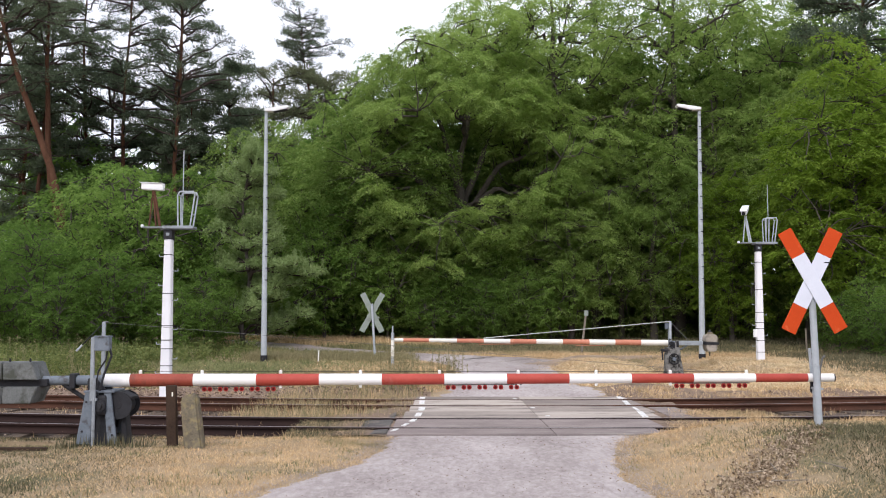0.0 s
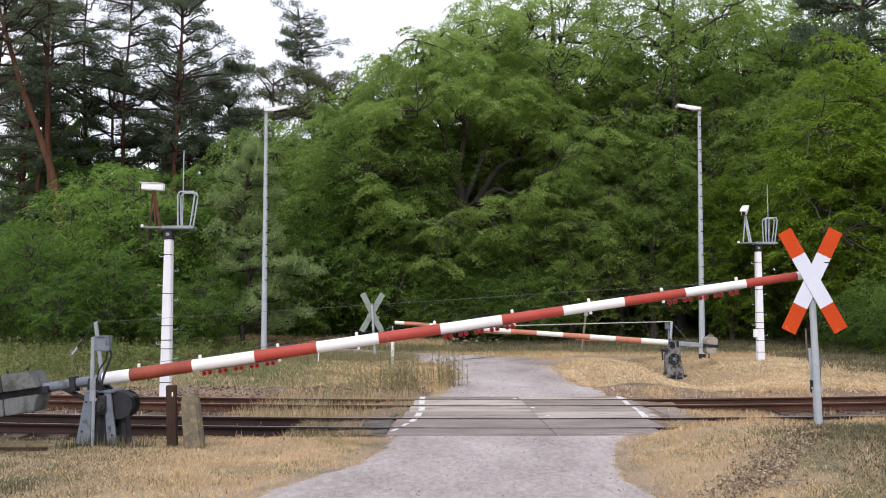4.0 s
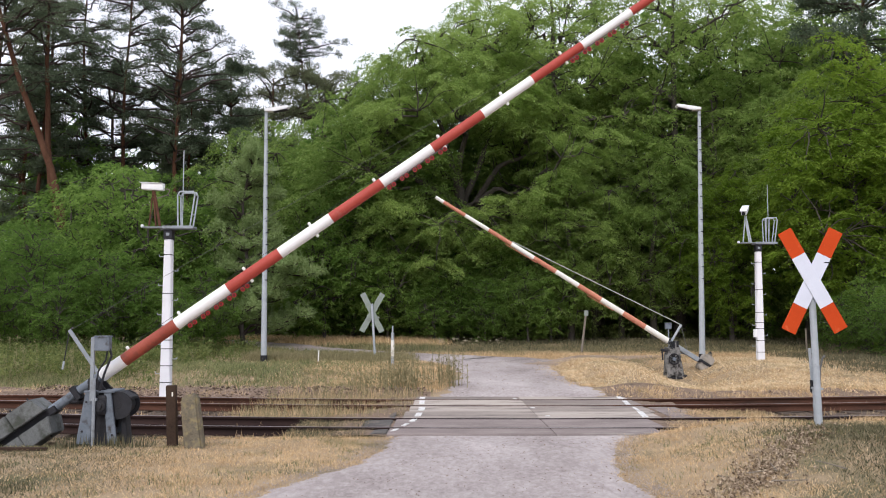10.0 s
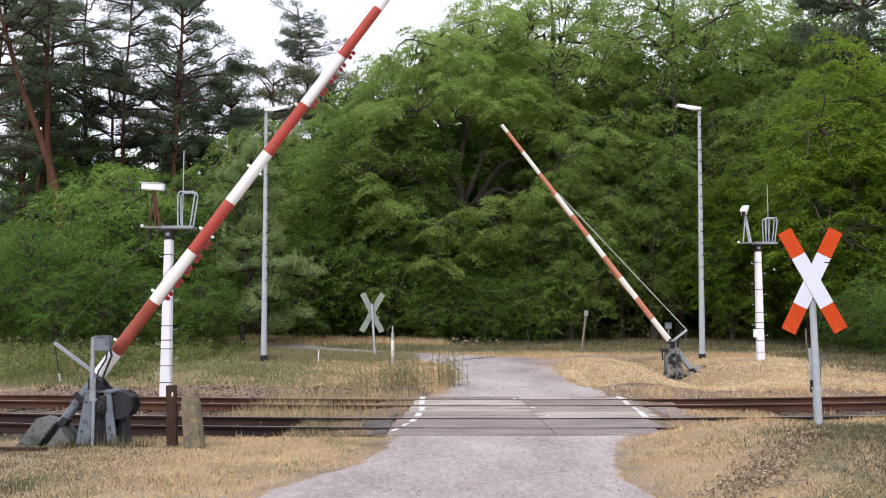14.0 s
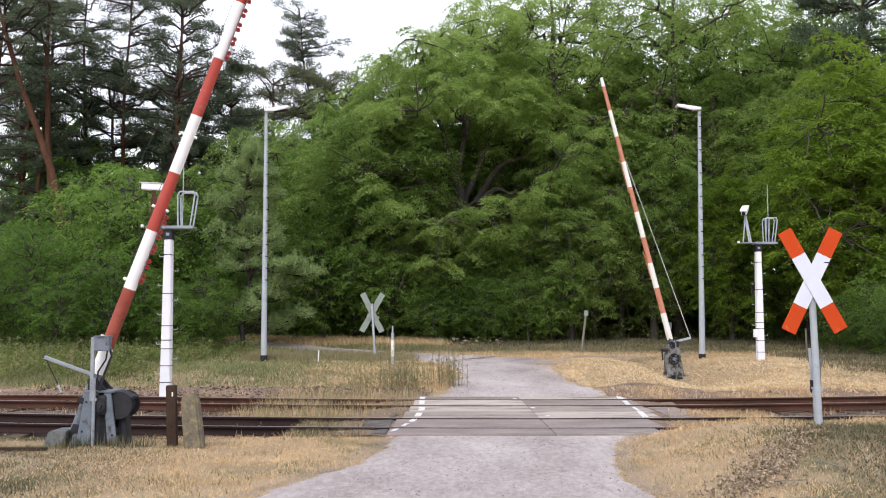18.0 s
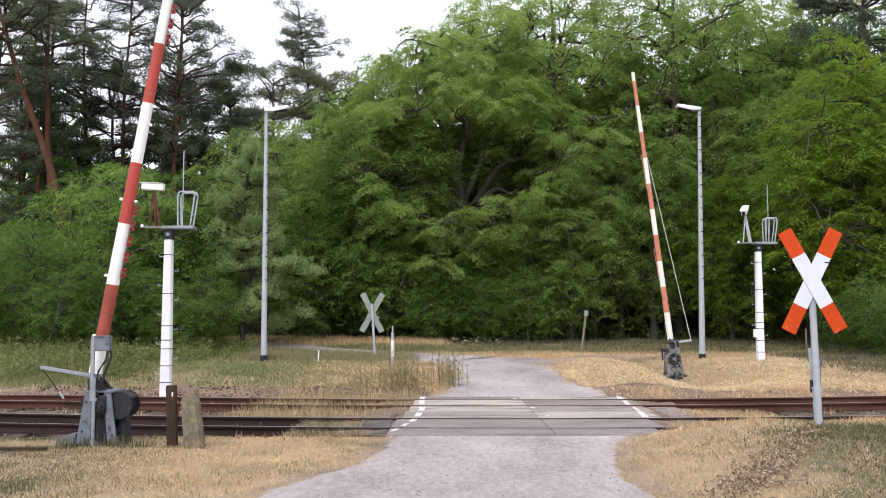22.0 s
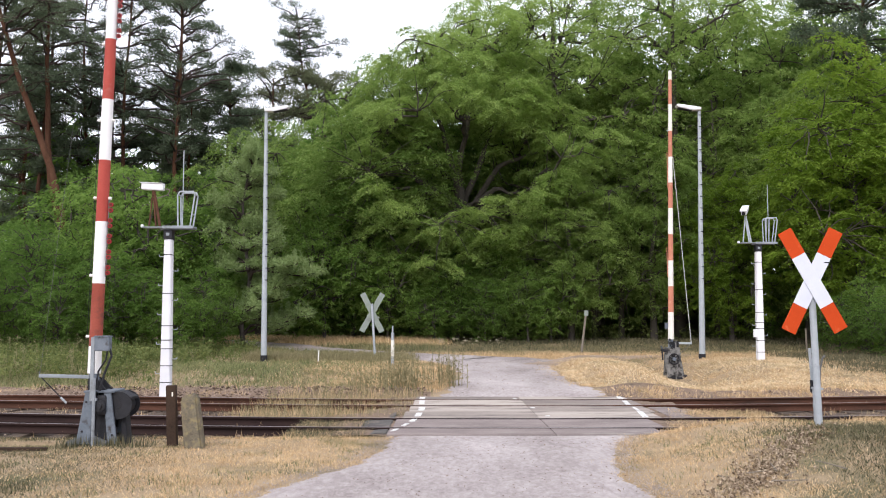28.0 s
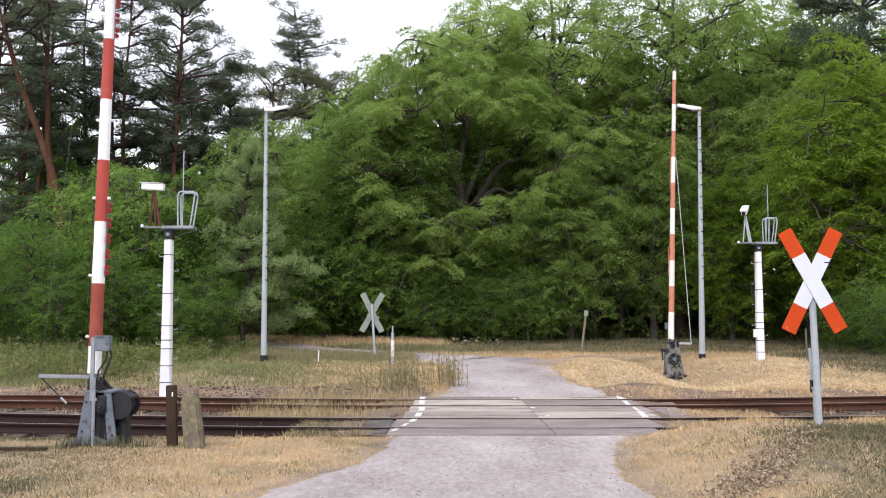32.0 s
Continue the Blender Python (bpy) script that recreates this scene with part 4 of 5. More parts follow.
def build_lamps():
    for x, z, way, lean in ((-6.33, 0.28, 1, -0.04), (9.16, 0.33, -1, 0.07)):
        lamp = thing("street_lamp", pose(x, 34, z), "slim galvanised street lamp with a white tilted head", "street lamp", "street lamps")
        part("pole", rodded(((0, 0, -0.4), (lean, 0, 8.95), 0.112, 0.055), seg=18), M_GALV, lamp, "tapered galvanised pole", smooth=True)
        part("base_sleeve", rodded(((0, 0, -0.1), (0, 0, 0.24), 0.122), seg=18), M_DARK, lamp, "black base sleeve")
        for i in range(15):
            zz = 2.9 + 0.42 * i
            bm = rodded(((0.02, -0.09, zz), (0.13, -0.09, zz), 0.014), seg=6)
            part("step_bolt", bm, M_DARK, lamp)
        head = part("luminaire", prism([(-0.05, -0.03), (0.30, -0.09), (0.80, -0.06), (0.86, 0.0), (0.80, 0.05), (0.0, 0.07), (-0.06, 0.03)], -0.15, 0.15, 0.02), M_LUMIN, lamp, "flat white lamp head")
        head.matrix_basis = pose(lean, 0, 9.0) @ (Matrix.Identity(4) if way > 0 else pose(0, 0, 0, 0, 0, 180)) @ pose(0, 0, 0, 0, -10, 0)
        # Shade under the lamp head is given by the bowl's dark colour.
        part("lamp_bowl", boxed(0.26, 0.76, -0.12, 0.12, -0.11, -0.07, bevel=0.015), M_DARK, head, "lamp bowl coloured dark for the shade under the head")


def build_posts():
    steel = thing("rusty_steel_post", pose(-3.70, 13.25, 0.0), "short dark rusted steel post in the verge", "post")
    part("post_body", boxed(-0.068, 0.068, -0.05, 0.05, -0.3, 0.83, bevel=0.012, m=pose(0, 0, 0, 0, -2.2, 0)), M_RUSTPOST, steel)
    part("cap_chip", boxed(-0.012, 0.008, -0.056, -0.05, 0.68, 0.74, bevel=0.002), M_WHITEOLD, steel, "pale paint fleck")
    stone = thing("concrete_marker_post", pose(-3.37, 13.15, 0.0), "lichened leaning concrete marker post in dry grass", "post")
    part("post_body", prism([(-0.125, -0.3), (0.14, -0.3), (0.10, 0.70), (0.06, 0.73), (-0.08, 0.71), (-0.125, 0.66)], -0.10, 0.10, 0.025), M_OLDCONC, stone).matrix_basis = pose(0, 0, 0, 0, -5.5, 0)
    # Added dark bar in rust colour: stands in for the shadow along the pit's edge.
    pit_shadow_bar = thing("edge_iron", pose(-6.2, 12.75, 0.0, 0, 0, -1.5), "dark bar in the verge grass that stands in for the pit edge's shadow line", "edge iron")
    part("iron_bar", boxed(-1.1, 1.0, -0.035, 0.035, -0.03, 0.055, bevel=0.008), M_RUSTPOST, pit_shadow_bar)
    rest = thing("boom_rest", pose(-1.65, 31.45, 0.15), "white and grey forked rest post for the far boom", "post")
    part("post_body", rodded(((0, 0, -0.2), (0, 0, 1.20), 0.05), seg=12), M_GALV, rest)
    part("white_sleeve", rodded(((0, 0, 0.42), (0, 0, 0.95), 0.056), seg=12), M_WHITEOLD, rest, "white sleeve")
    part("fork", rodded(((0, -0.08, 1.0), (0, -0.08, 1.42), 0.02), ((0, 0.08, 1.0), (0, 0.08, 1.42), 0.02), ((0, -0.1, 1.0), (0, 0.1, 1.0), 0.025), seg=8), M_GALV, rest)
    pole = thing("leaning_marker_pole", pose(5.42, 38.0, 0.35), "leaning grey timber pole with a small pale plate", "post")
    part("pole_body", rodded(((0, 0, -0.3), (0.25, 0, 1.70), 0.05, 0.04), seg=10), M_TIMBER, pole)
    part("plate", boxed(0.17, 0.33, -0.06, -0.045, 1.58, 1.80, bevel=0.01), M_SIGNBACK, pole, "small pale plate")
    stake = thing("white_stake", pose(14.2, 37.5, 0.4), "small pale stake at the wood's edge", "post")
    part("stake_body", rodded(((0, 0, -0.2), (-0.03, 0, 1.05), 0.035), seg=8), M_TIMBER, stake)
    stub = thing("white_stub_post", pose(-4.35, 33.5, 0.25), "short white stub post in the grass", "post")
    part("stub_body", rodded(((0, 0, -0.2), (0.02, 0, 0.46), 0.024), seg=8), M_WHITEOLD, stub)


# ---------------------------------------------------------------- plants
def tube_mesh(paths):
    """Joined tapering tubes; paths: pairs of points and radii."""
    v, f, base = [], [], 0
    for pts, rad, sides in paths:
        pts = np.asarray(pts, float)
        n = len(pts)
        way = np.gradient(pts, axis=0)
        way /= np.linalg.norm(way, axis=1, keepdims=True) + 1e-9
        ref = np.where(np.abs(way[:, 2:3]) > 0.9, np.array([[1.0, 0, 0]]), np.array([[0, 0, 1.0]]))
        u = np.cross(way, ref)
        u /= np.linalg.norm(u, axis=1, keepdims=True) + 1e-9
        w = np.cross(way, u)
        a = np.arange(sides) / sides * 2 * np.pi
        ring = pts[:, None] + np.asarray(rad)[:, None, None] * (np.cos(a)[None, :, None] * u[:, None] + np.sin(a)[None, :, None] * w[:, None])
        v.append(ring.reshape(-1, 3))
        i = np.arange(n - 1)[:, None] * sides + np.arange(sides)[None]
        j = np.arange(n - 1)[:, None] * sides + (np.arange(sides)[None] + 1) % sides
        f.append((np.stack([i, j, j + sides, i + sides], -1).reshape(-1, 4)) + base)
        base += n * sides
    return np.concatenate(v), np.concatenate(f)


def leaf_cloud(rng, centres, radii, per, length, width, flat=0.5, droop=0.3, radial=0.0, hang=0.0, upward=0.35):
    """Small leaf blades strewn in flattened clumps."""
    n = len(centres)
    counts = np.maximum(4, (per * (radii / radii.mean()) ** 2)).astype(int)
    own = np.repeat(np.arange(n), counts)
    k = len(own)
    d = rng.normal(size=(k, 3))
    d /= np.linalg.norm(d, axis=1, keepdims=True)
    rr = rng.uniform(0, 1, k) ** (0.3 if hang else 0.45)
    if hang:
        dome = rng.uniform(0, 1, k) < 0.72
        d[dome, 2] = np.abs(d[dome, 2])
    p = centres[own] + d * (rr * radii[own])[:, None] * np.array([1, 1, flat])
    if hang:
        way = centres[own] * np.array([1, 1, 0])
        way /= np.linalg.norm(way, axis=1, keepdims=True) + 0.3
        along = ((p - centres[own]) * way).sum(1)
        p[:, 2] -= hang * along + 0.25 * hang * along ** 2
    if radial:
        out = rng.normal(size=(k, 3))
        out[:, 2] = out[:, 2] * 0.5 - droop
        out = out * (1 - radial) + d * radial * 2.0
        out /= np.linalg.norm(out, axis=1, keepdims=True)
        side = np.cross(out, rng.normal(size=(k, 3)) * 0.6 + np.array([0, 0, 1.0]))
    else:
        face = d * 0.6 + np.array([0, 0, upward]) + rng.normal(size=(k, 3)) * 0.5
        out = np.cross(face, rng.normal(size=(k, 3)))
        out[:, 2] -= droop
        out /= np.linalg.norm(out, axis=1, keepdims=True) + 1e-9
        side = np.cross(face, out)
    side /= np.linalg.norm(side, axis=1, keepdims=True) + 1e-9
    ln = (length * rng.uniform(0.6, 1.35, k))[:, None]
    wd = (width * rng.uniform(0.6, 1.35, k))[:, None]
    v = np.stack([p - side * wd, p + side * wd, p + out * ln], 1).reshape(-1, 3)
    return v, np.arange(3 * k).reshape(-1, 3)


def bent(rng, a, b, n, wob, rise=0.0):
    t = np.linspace(0, 1, n)[:, None]
    p = a + (b - a) * t
    sway = rng.normal(0, wob, (n, 3))
    sway[1:-1] = (sway[:-2] + 2 * sway[1:-1] + sway[2:]) / 3
    p[1:-1] += sway[1:-1]
    p[:, 2] += rise * np.sin(np.pi * t[:, 0])
    return p


def pad_cloud(rng, centres, radii, per, leaf, rise=0.26, sag_out=0.50, blade=0.24):
    """Feathered sprays that radiate from the middle of each pad of foliage and droop at its rim."""
    counts = np.maximum(24, per * (radii / radii.mean()) ** 2).astype(int)
    own = np.repeat(np.arange(len(centres)), counts)
    k = len(own)
    sprays = 11
    spray = rng.integers(0, sprays, k)
    turn = rng.uniform(0, 6.283, (len(centres), sprays))
    reach = rng.uniform(0.55, 1.2, (len(centres), sprays))
    layer = rng.normal(0, 0.15, (len(centres), sprays))
    a = turn[own, spray] + rng.normal(0, 0.10, k)
    R = radii[own]
    s = reach[own, spray] * rng.uniform(0.02, 1.0, k) ** 0.62
    wide = rng.normal(0, 0.10, k) * (0.6 + s)
    ca, sa = np.cos(a), np.sin(a)
    p = centres[own] + np.stack([(ca * s - sa * wide) * R, (sa * s + ca * wide) * R,
                                 R * (rise - sag_out * s ** 2 * (0.7 + 0.3 * reach[own, spray]) + layer[own, spray] + rng.normal(0, 0.045, k))], -1)
    b = a + rng.choice((-1.0, 1.0), k) * rng.uniform(0.1, 1.25, k)
    out = np.stack([np.cos(b), np.sin(b), -0.15 - 0.75 * s * rng.uniform(0.4, 1.3, k)], -1) + rng.normal(0, 0.22, (k, 3))
    out /= np.linalg.norm(out, axis=1, keepdims=True)
    side = np.stack([-np.sin(b), np.cos(b), np.zeros(k)], -1) + rng.normal(0, 0.38, (k, 3))
    side -= out * (side * out).sum(1, keepdims=True)
    side /= np.linalg.norm(side, axis=1, keepdims=True) + 1e-9
    ln = (leaf * rng.uniform(0.6, 1.4, k))[:, None]
    wd = ln * blade * rng.uniform(0.7, 1.3, k)[:, None]
    v = np.stack([p - side * wd, p + side * wd, p + out * ln], 1).reshape(-1, 3)
    return v, np.arange(3 * k).reshape(-1, 3)


def broadleaf(name, seed, height, spread, base, leaf_mat, clumps, per, label, clump_r=0.85, leaf=0.15, trunk_r=0.22, lean=(0, 0), category="tree", low=0.10, shape=0.75, forks=0.28,
              hollow=None, slant=None, stems=(), limbs=16, gap=0.62, blade=0.24):
    """A broad-leaved tree: trunk, limbs, twigs, and a crown of separate drooping pads of foliage with gaps between them."""
    rng = np.random.default_rng(seed)
    top = thing(name, pose(0, 0, 0), label, category)
    cz, hz = (height + base) / 2, (height - base) / 2
    pts = np.empty((0, 3))
    near, tries = gap * clump_r, 0
    while len(pts) < clumps and tries < 40000:
        tries += 1
        if tries % 600 == 0:
            near *= 0.93
        d = rng.normal(size=3)
        d /= np.linalg.norm(d)
        r = rng.uniform(0.25, 1.0) ** 0.5
        lump = 0.78 + 0.38 * noise.noise(Vector(d * 1.7) + Vector((seed * 3.1, 0, 0))) + 0.26 * noise.noise(Vector(d * 4.1) + Vector((0, seed * 1.7, 0)))
        p = d * r * lump * np.array([spread, spread, hz]) * 1.2
        if p[2] < 0:
            p[:2] *= 1 + 0.18 * p[2] / hz
        else:
            p[:2] *= 1 - (1 - shape) * (p[2] / hz)
        q = p + np.array([lean[0], lean[1], cz])
        if q[2] < low + 0.3 or slant and q[2] > slant[0] + slant[1] * q[0]:
            continue
        if hollow and q[1] < 2.6 and ((q[0] - hollow[0]) / hollow[1]) ** 2 + ((q[2] - hollow[2]) / hollow[3]) ** 2 < 1 and rng.uniform() < 0.95:
            continue
        if len(pts) and (((pts - q) * np.array([1, 1, 1.9])) ** 2).sum(1).min() < (near * 1.6) ** 2:
            continue
        pts = np.vstack([pts, q])
    fork = max(height * forks, base + 0.4)
    start = np.array([0.0, 0.0, -0.3])
    crotch = np.array([lean[0] * 0.5, lean[1] * 0.5, fork])
    paths = [(bent(rng, start, crotch, 6, 0.05), np.linspace(trunk_r * 1.25, trunk_r * 0.9, 6), 9)]
    leader = np.array([lean[0], lean[1], height * 0.9])
    leads = []
    for sx, sy, sz in stems:
        leads.append(bent(rng, crotch - np.array([0, 0, rng.uniform(0, 0.5)]), crotch + np.array([sx, sy, sz]), 9, 0.22, 0.12 * math.hypot(sx, sy)))
        paths.append((leads[-1], np.linspace(trunk_r * 0.55, 0.05, 9), 7))
    if not stems:
        leads.append(bent(rng, crotch, leader, 8, 0.25))
        paths.append((leads[-1], np.linspace(trunk_r * 0.8, 0.03, 8), 7))
    nodes = np.concatenate([lead[1:] for lead in leads])
    joints = [nodes]
    for e in pts[rng.choice(len(pts), min(limbs, len(pts)), replace=False)]:
        below = nodes[nodes[:, 2] < e[2] + 0.3] if (nodes[:, 2] < e[2] + 0.3).any() else np.array([crotch])
        s = below[np.argmin(np.linalg.norm(below - e, axis=1) + 0.6 * np.abs(below[:, 2] - e[2] + 1.0))]
        limb = bent(rng, s, s + (e - s) * 0.95, 12, 0.17, 0.35)
        paths.append((limb, np.linspace(trunk_r * 0.36, 0.03, 12), 6))
        joints.append(limb[3:])
    where = np.concatenate(joints)
    for p in pts:
        gone = np.linalg.norm(where - p, axis=1)
        j = np.argmin(gone)
        if 0.25 < gone[j] < 2.6:
            paths.append((bent(rng, where[j], p, 5, 0.10, 0.15), np.linspace(0.04, 0.010, 5), 4))
    v, f = tube_mesh(paths)
    mesh_object("trunk", v, f, M_BARK, top, smooth=True)
    radii = rng.uniform(0.6, 1.3, len(pts)) * clump_r
    v, f = pad_cloud(rng, pts, radii, per, leaf, blade=blade)
    mesh_object("crown", v, f, leaf_mat, top)
    return top


def pine(name, seed, height, clear, spread, leaf_mat, label, bark=None, tiers=15, per=46, trunk_r=0.17, lean=(0, 0), needle=0.15, clump_r=0.27, profile=None, arms=(), whorl=(3, 6), tufts_each=13, up=0.45, shoots=0):
    """A Scots pine: bare orange trunk, dark limbs, and flat pads of needle tufts at their ends. profile: reach of the limbs from the lowest to the top."""
    rng = np.random.default_rng(seed)
    top = thing(name, pose(0, 0, 0), label, "pine tree")
    a, b = np.array([0.0, 0, -0.4]), np.array([lean[0], lean[1], height])
    stem = bent(rng, a, b, 12, 0.20)
    paths, tufts = [], []
    profile = profile or (0.75, 1.0, 0.95, 0.8, 0.6, 0.3)
    limbs = [(t, rng.uniform(0, 6.283), 1.0, u) for i in range(tiers) for t in [(i + rng.uniform(0, 0.6)) / tiers] for u in [rng.uniform(0.6, 1.2)] for _ in range(rng.integers(*whorl))]
    for t, turn, far, fit in limbs + [(t, turn, far, 1.0) for t, turn, far in arms]:
        z = clear + (height - clear) * t
        o = np.array([np.interp(z, stem[:, 2], stem[:, 0]), np.interp(z, stem[:, 2], stem[:, 1]), z])
        go = spread * np.interp(t, np.linspace(0, 1, len(profile)), profile) * fit * far * (rng.uniform(0.6, 1.15) if far == 1.0 else 1.0)
        way = np.array([math.cos(turn), math.sin(turn), 0])
        e = o + way * go + np.array([0, 0, go * rng.uniform(0.0, up)])
        limb = bent(rng, o, e, 7, 0.05 + 0.035 * go, 0.06 * go)
        paths.append((limb, np.linspace(0.035 + 0.012 * go, 0.014, 7), 5))
        side = np.array([-way[1], way[0], 0])
        for s in range(int(tufts_each * (0.5 + 0.5 * go / spread) * (2 if far > 1 else 1))):
            at = rng.uniform(0.28, 1.06) if s % 3 else rng.uniform(0.75, 1.05)
            root = o + (e - o) * min(at, 1.0)
            root[2] = np.interp(min(at, 1.0), np.linspace(0, 1, 7), limb[:, 2])
            c = root + way * go * max(0.0, at - 1) + side * rng.normal(0, 0.17) * go * at + np.array([0, 0, rng.uniform(0.02, 0.26)])
            tufts.append(c)
            if s % 2:
                paths.append((np.array([root - way * 0.15, c]), np.array([0.016, 0.006]), 4))
    for s in range(6):
        tufts.append(b + rng.normal(0, 0.35, 3) * np.array([0.9, 0.9, 0.6]) - np.array([0, 0, 0.25 * s]))
    v, f = tube_mesh([(stem, np.linspace(trunk_r * 1.2, 0.03, 12), 9)])
    mesh_object("trunk", v, f, bark or M_PINEBARK, top, smooth=True)
    v, f = tube_mesh(paths)
    tagged(mesh_object("branchwork", v, f, M_PINELIMB, top, smooth=True), kind="stuff")
    tufts = np.array(tufts)
    v, f = leaf_cloud(rng, tufts, rng.uniform(0.6, 1.35, len(tufts)) * clump_r, per, needle, needle * 0.14, 0.62, -0.35, 0.5)
    if shoots:
        foot = tufts[rng.choice(len(tufts), shoots)] + rng.normal(0, 0.08, (shoots, 3))
        cand = np.concatenate([foot + np.stack([rng.normal(0, 0.03, shoots), rng.normal(0, 0.03, shoots), np.full(shoots, h)], -1) for h in (0.18, 0.27, 0.36, 0.45)])
        w, g = leaf_cloud(rng, cand, np.full(len(cand), 0.05), 16, 0.10, 0.016, 1.5, -1.2, 0.2)
        v, f = np.concatenate([v, w]), np.concatenate([f, g + len(v)])
    mesh_object("crown", v, f, leaf_mat, top)
    return top


def spread_copies(source, places):
    """places: x, y, turn, size. The first place takes the source itself."""
    for i, (x, y, turn, size) in enumerate(places):
        m = pose(x, y, float(land(x, y)), 0, 0, turn) @ Matrix.Diagonal((size, size, size * (1 + 0.06 * math.sin(7 * x)), 1))
        if i == 0:
            source.matrix_basis = m
        else:
            copy_thing(source, m).scale = m.to_scale()


def build_woods():
    # the broad tree at the bend, and its neighbours
    a = broadleaf("locust_tree", 3, 18.4, 7.0, 0.9, M_LOCUST, 430, 950, "broad spreading locust tree with layered green foliage", trunk_r=0.36, leaf=0.108, clump_r=1.12, shape=0.66, slant=(16.3, 0.85), forks=0.37,
                  lean=(1.0, 0), hollow=(0.4, 4.4, 8.4, 2.2), limbs=34, low=0.5,
                  stems=((-1.9, 0.3, 6.2), (0.3, -0.5, 7.5), (2.2, 0.8, 6.6), (-4.8, -0.8, 2.4), (3.9, -0.4, 2.7), (-3.2, 1.6, 4.2), (-4.2, -1.0, 0.9), (3.4, -1.2, 0.8)))
    spread_copies(a, [(0.5, 47.5, 0, 1.0)])
    b = broadleaf("locust_tree", 11, 13.4, 4.2, 0.4, M_LOCUST, 190, 400, "green locust tree with drooping feathery sprays", trunk_r=0.2, leaf=0.125, clump_r=1.1, slant=(12.3, 0.85))
    spread_copies(b, [(-3.6, 47.5, 0, 1.12), (6.0, 44.9, 120, 0.72), (-9.6, 50, 75, 0.86), (17.2, 45.0, 50, 0.95), (10.2, 46.4, 250, 0.76)])
    c = broadleaf("locust_tree", 23, 21.5, 4.9, 4.4, M_LOCUST, 215, 290, "tall locust tree with airy crown and dark trunk", trunk_r=0.28, leaf=0.14, clump_r=1.0, limbs=26, gap=0.8)
    spread_copies(c, [(5.6, 48.5, 0, 1.0), (12.1, 49.0, 160, 1.05), (16.2, 51.5, 70, 1.0), (8.6, 53, 33, 1.0), (2.6, 55, 140, 0.98), (21.8, 54, 205, 1.02)])
    d = broadleaf("young_locust_tree", 31, 12.5, 3.9, 0.3, M_BRIGHT, 230, 350, "bright green young locust tree at the wood's edge", trunk_r=0.15, leaf=0.135, clump_r=1.05)
    spread_copies(d, [(16.9, 38.5, 0, 1.06), (20.4, 41, 100, 1.1), (13.4, 44.4, 200, 0.66)])
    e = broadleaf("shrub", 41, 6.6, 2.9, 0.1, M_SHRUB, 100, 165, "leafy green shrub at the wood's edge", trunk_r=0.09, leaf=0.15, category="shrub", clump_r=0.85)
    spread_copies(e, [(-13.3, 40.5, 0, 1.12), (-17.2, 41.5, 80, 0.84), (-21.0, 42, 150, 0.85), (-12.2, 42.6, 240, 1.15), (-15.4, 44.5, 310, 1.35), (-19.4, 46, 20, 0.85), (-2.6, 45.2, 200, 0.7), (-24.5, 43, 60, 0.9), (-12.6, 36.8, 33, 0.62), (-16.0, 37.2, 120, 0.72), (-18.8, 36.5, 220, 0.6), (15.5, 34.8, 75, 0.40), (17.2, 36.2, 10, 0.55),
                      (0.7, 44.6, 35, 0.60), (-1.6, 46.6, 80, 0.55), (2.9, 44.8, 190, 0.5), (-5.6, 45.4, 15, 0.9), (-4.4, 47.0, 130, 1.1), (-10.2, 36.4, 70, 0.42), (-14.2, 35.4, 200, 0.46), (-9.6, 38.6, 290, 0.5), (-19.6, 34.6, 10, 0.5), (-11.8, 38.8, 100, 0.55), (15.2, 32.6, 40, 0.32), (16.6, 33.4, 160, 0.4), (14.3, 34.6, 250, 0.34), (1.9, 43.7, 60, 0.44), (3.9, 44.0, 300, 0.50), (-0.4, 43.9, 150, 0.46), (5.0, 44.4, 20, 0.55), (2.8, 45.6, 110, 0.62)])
    u = broadleaf("undergrowth_bush", 47, 4.2, 2.4, 0.0, M_OAK, 70, 50, "dark green undergrowth bush in the shade", trunk_r=0.06, leaf=0.22, category="shrub", clump_r=0.7, limbs=8)
    spread_copies(u, [(x + 1.2 * math.sin(5 * x), 54.5 + 3.0 * math.sin(3.1 * x), 47 * x, 0.9 + 0.3 * math.sin(2.3 * x)) for x in np.arange(-25, 31, 5.1)] + [(x, 46.6 + 0.9 * math.sin(4 * x), 61 * x, 0.5) for x in (15.6, -5.6)])
    f = broadleaf("oak_tree", 53, 15.0, 4.8, 0.8, M_OAK, 150, 70, "dark green oak in the depth of the wood", trunk_r=0.22, leaf=0.40, clump_r=1.05, limbs=10)
    spread_copies(f, [(-2.6, 60, 0, 1.0), (11.0, 62, 90, 1.08), (-13.5, 62, 270, 0.8), (-22, 57, 45, 0.85), (4.6, 66, 10, 1.15), (27, 56, 120, 1.25), (27, 46, 77, 1.1), (16.8, 60, 210, 1.15), (0.6, 57, 100, 1.1), (21, 52, 15, 1.1), (-17.5, 64, 60, 1.0), (-26, 65, 130, 1.05), (-7.9, 63, 200, 0.9), (-3.4, 56, 310, 0.97), (9.5, 58, 40, 1.3), (14.6, 57, 130, 1.32), (19.4, 57.5, 220, 1.36), (23.5, 61, 300, 1.4), (5.2, 60, 70, 1.25), (-10.6, 62, 160, 0.85), (-3.7, 53, 70, 0.97), (-5.9, 55, 140, 0.88)])
    t = broadleaf("slim_tree", 57, 13.5, 1.7, 6.0, M_LOCUST, 34, 150, "slender dark-stemmed tree in the shade of the wood", trunk_r=0.13, leaf=0.17, clump_r=0.9, limbs=8)
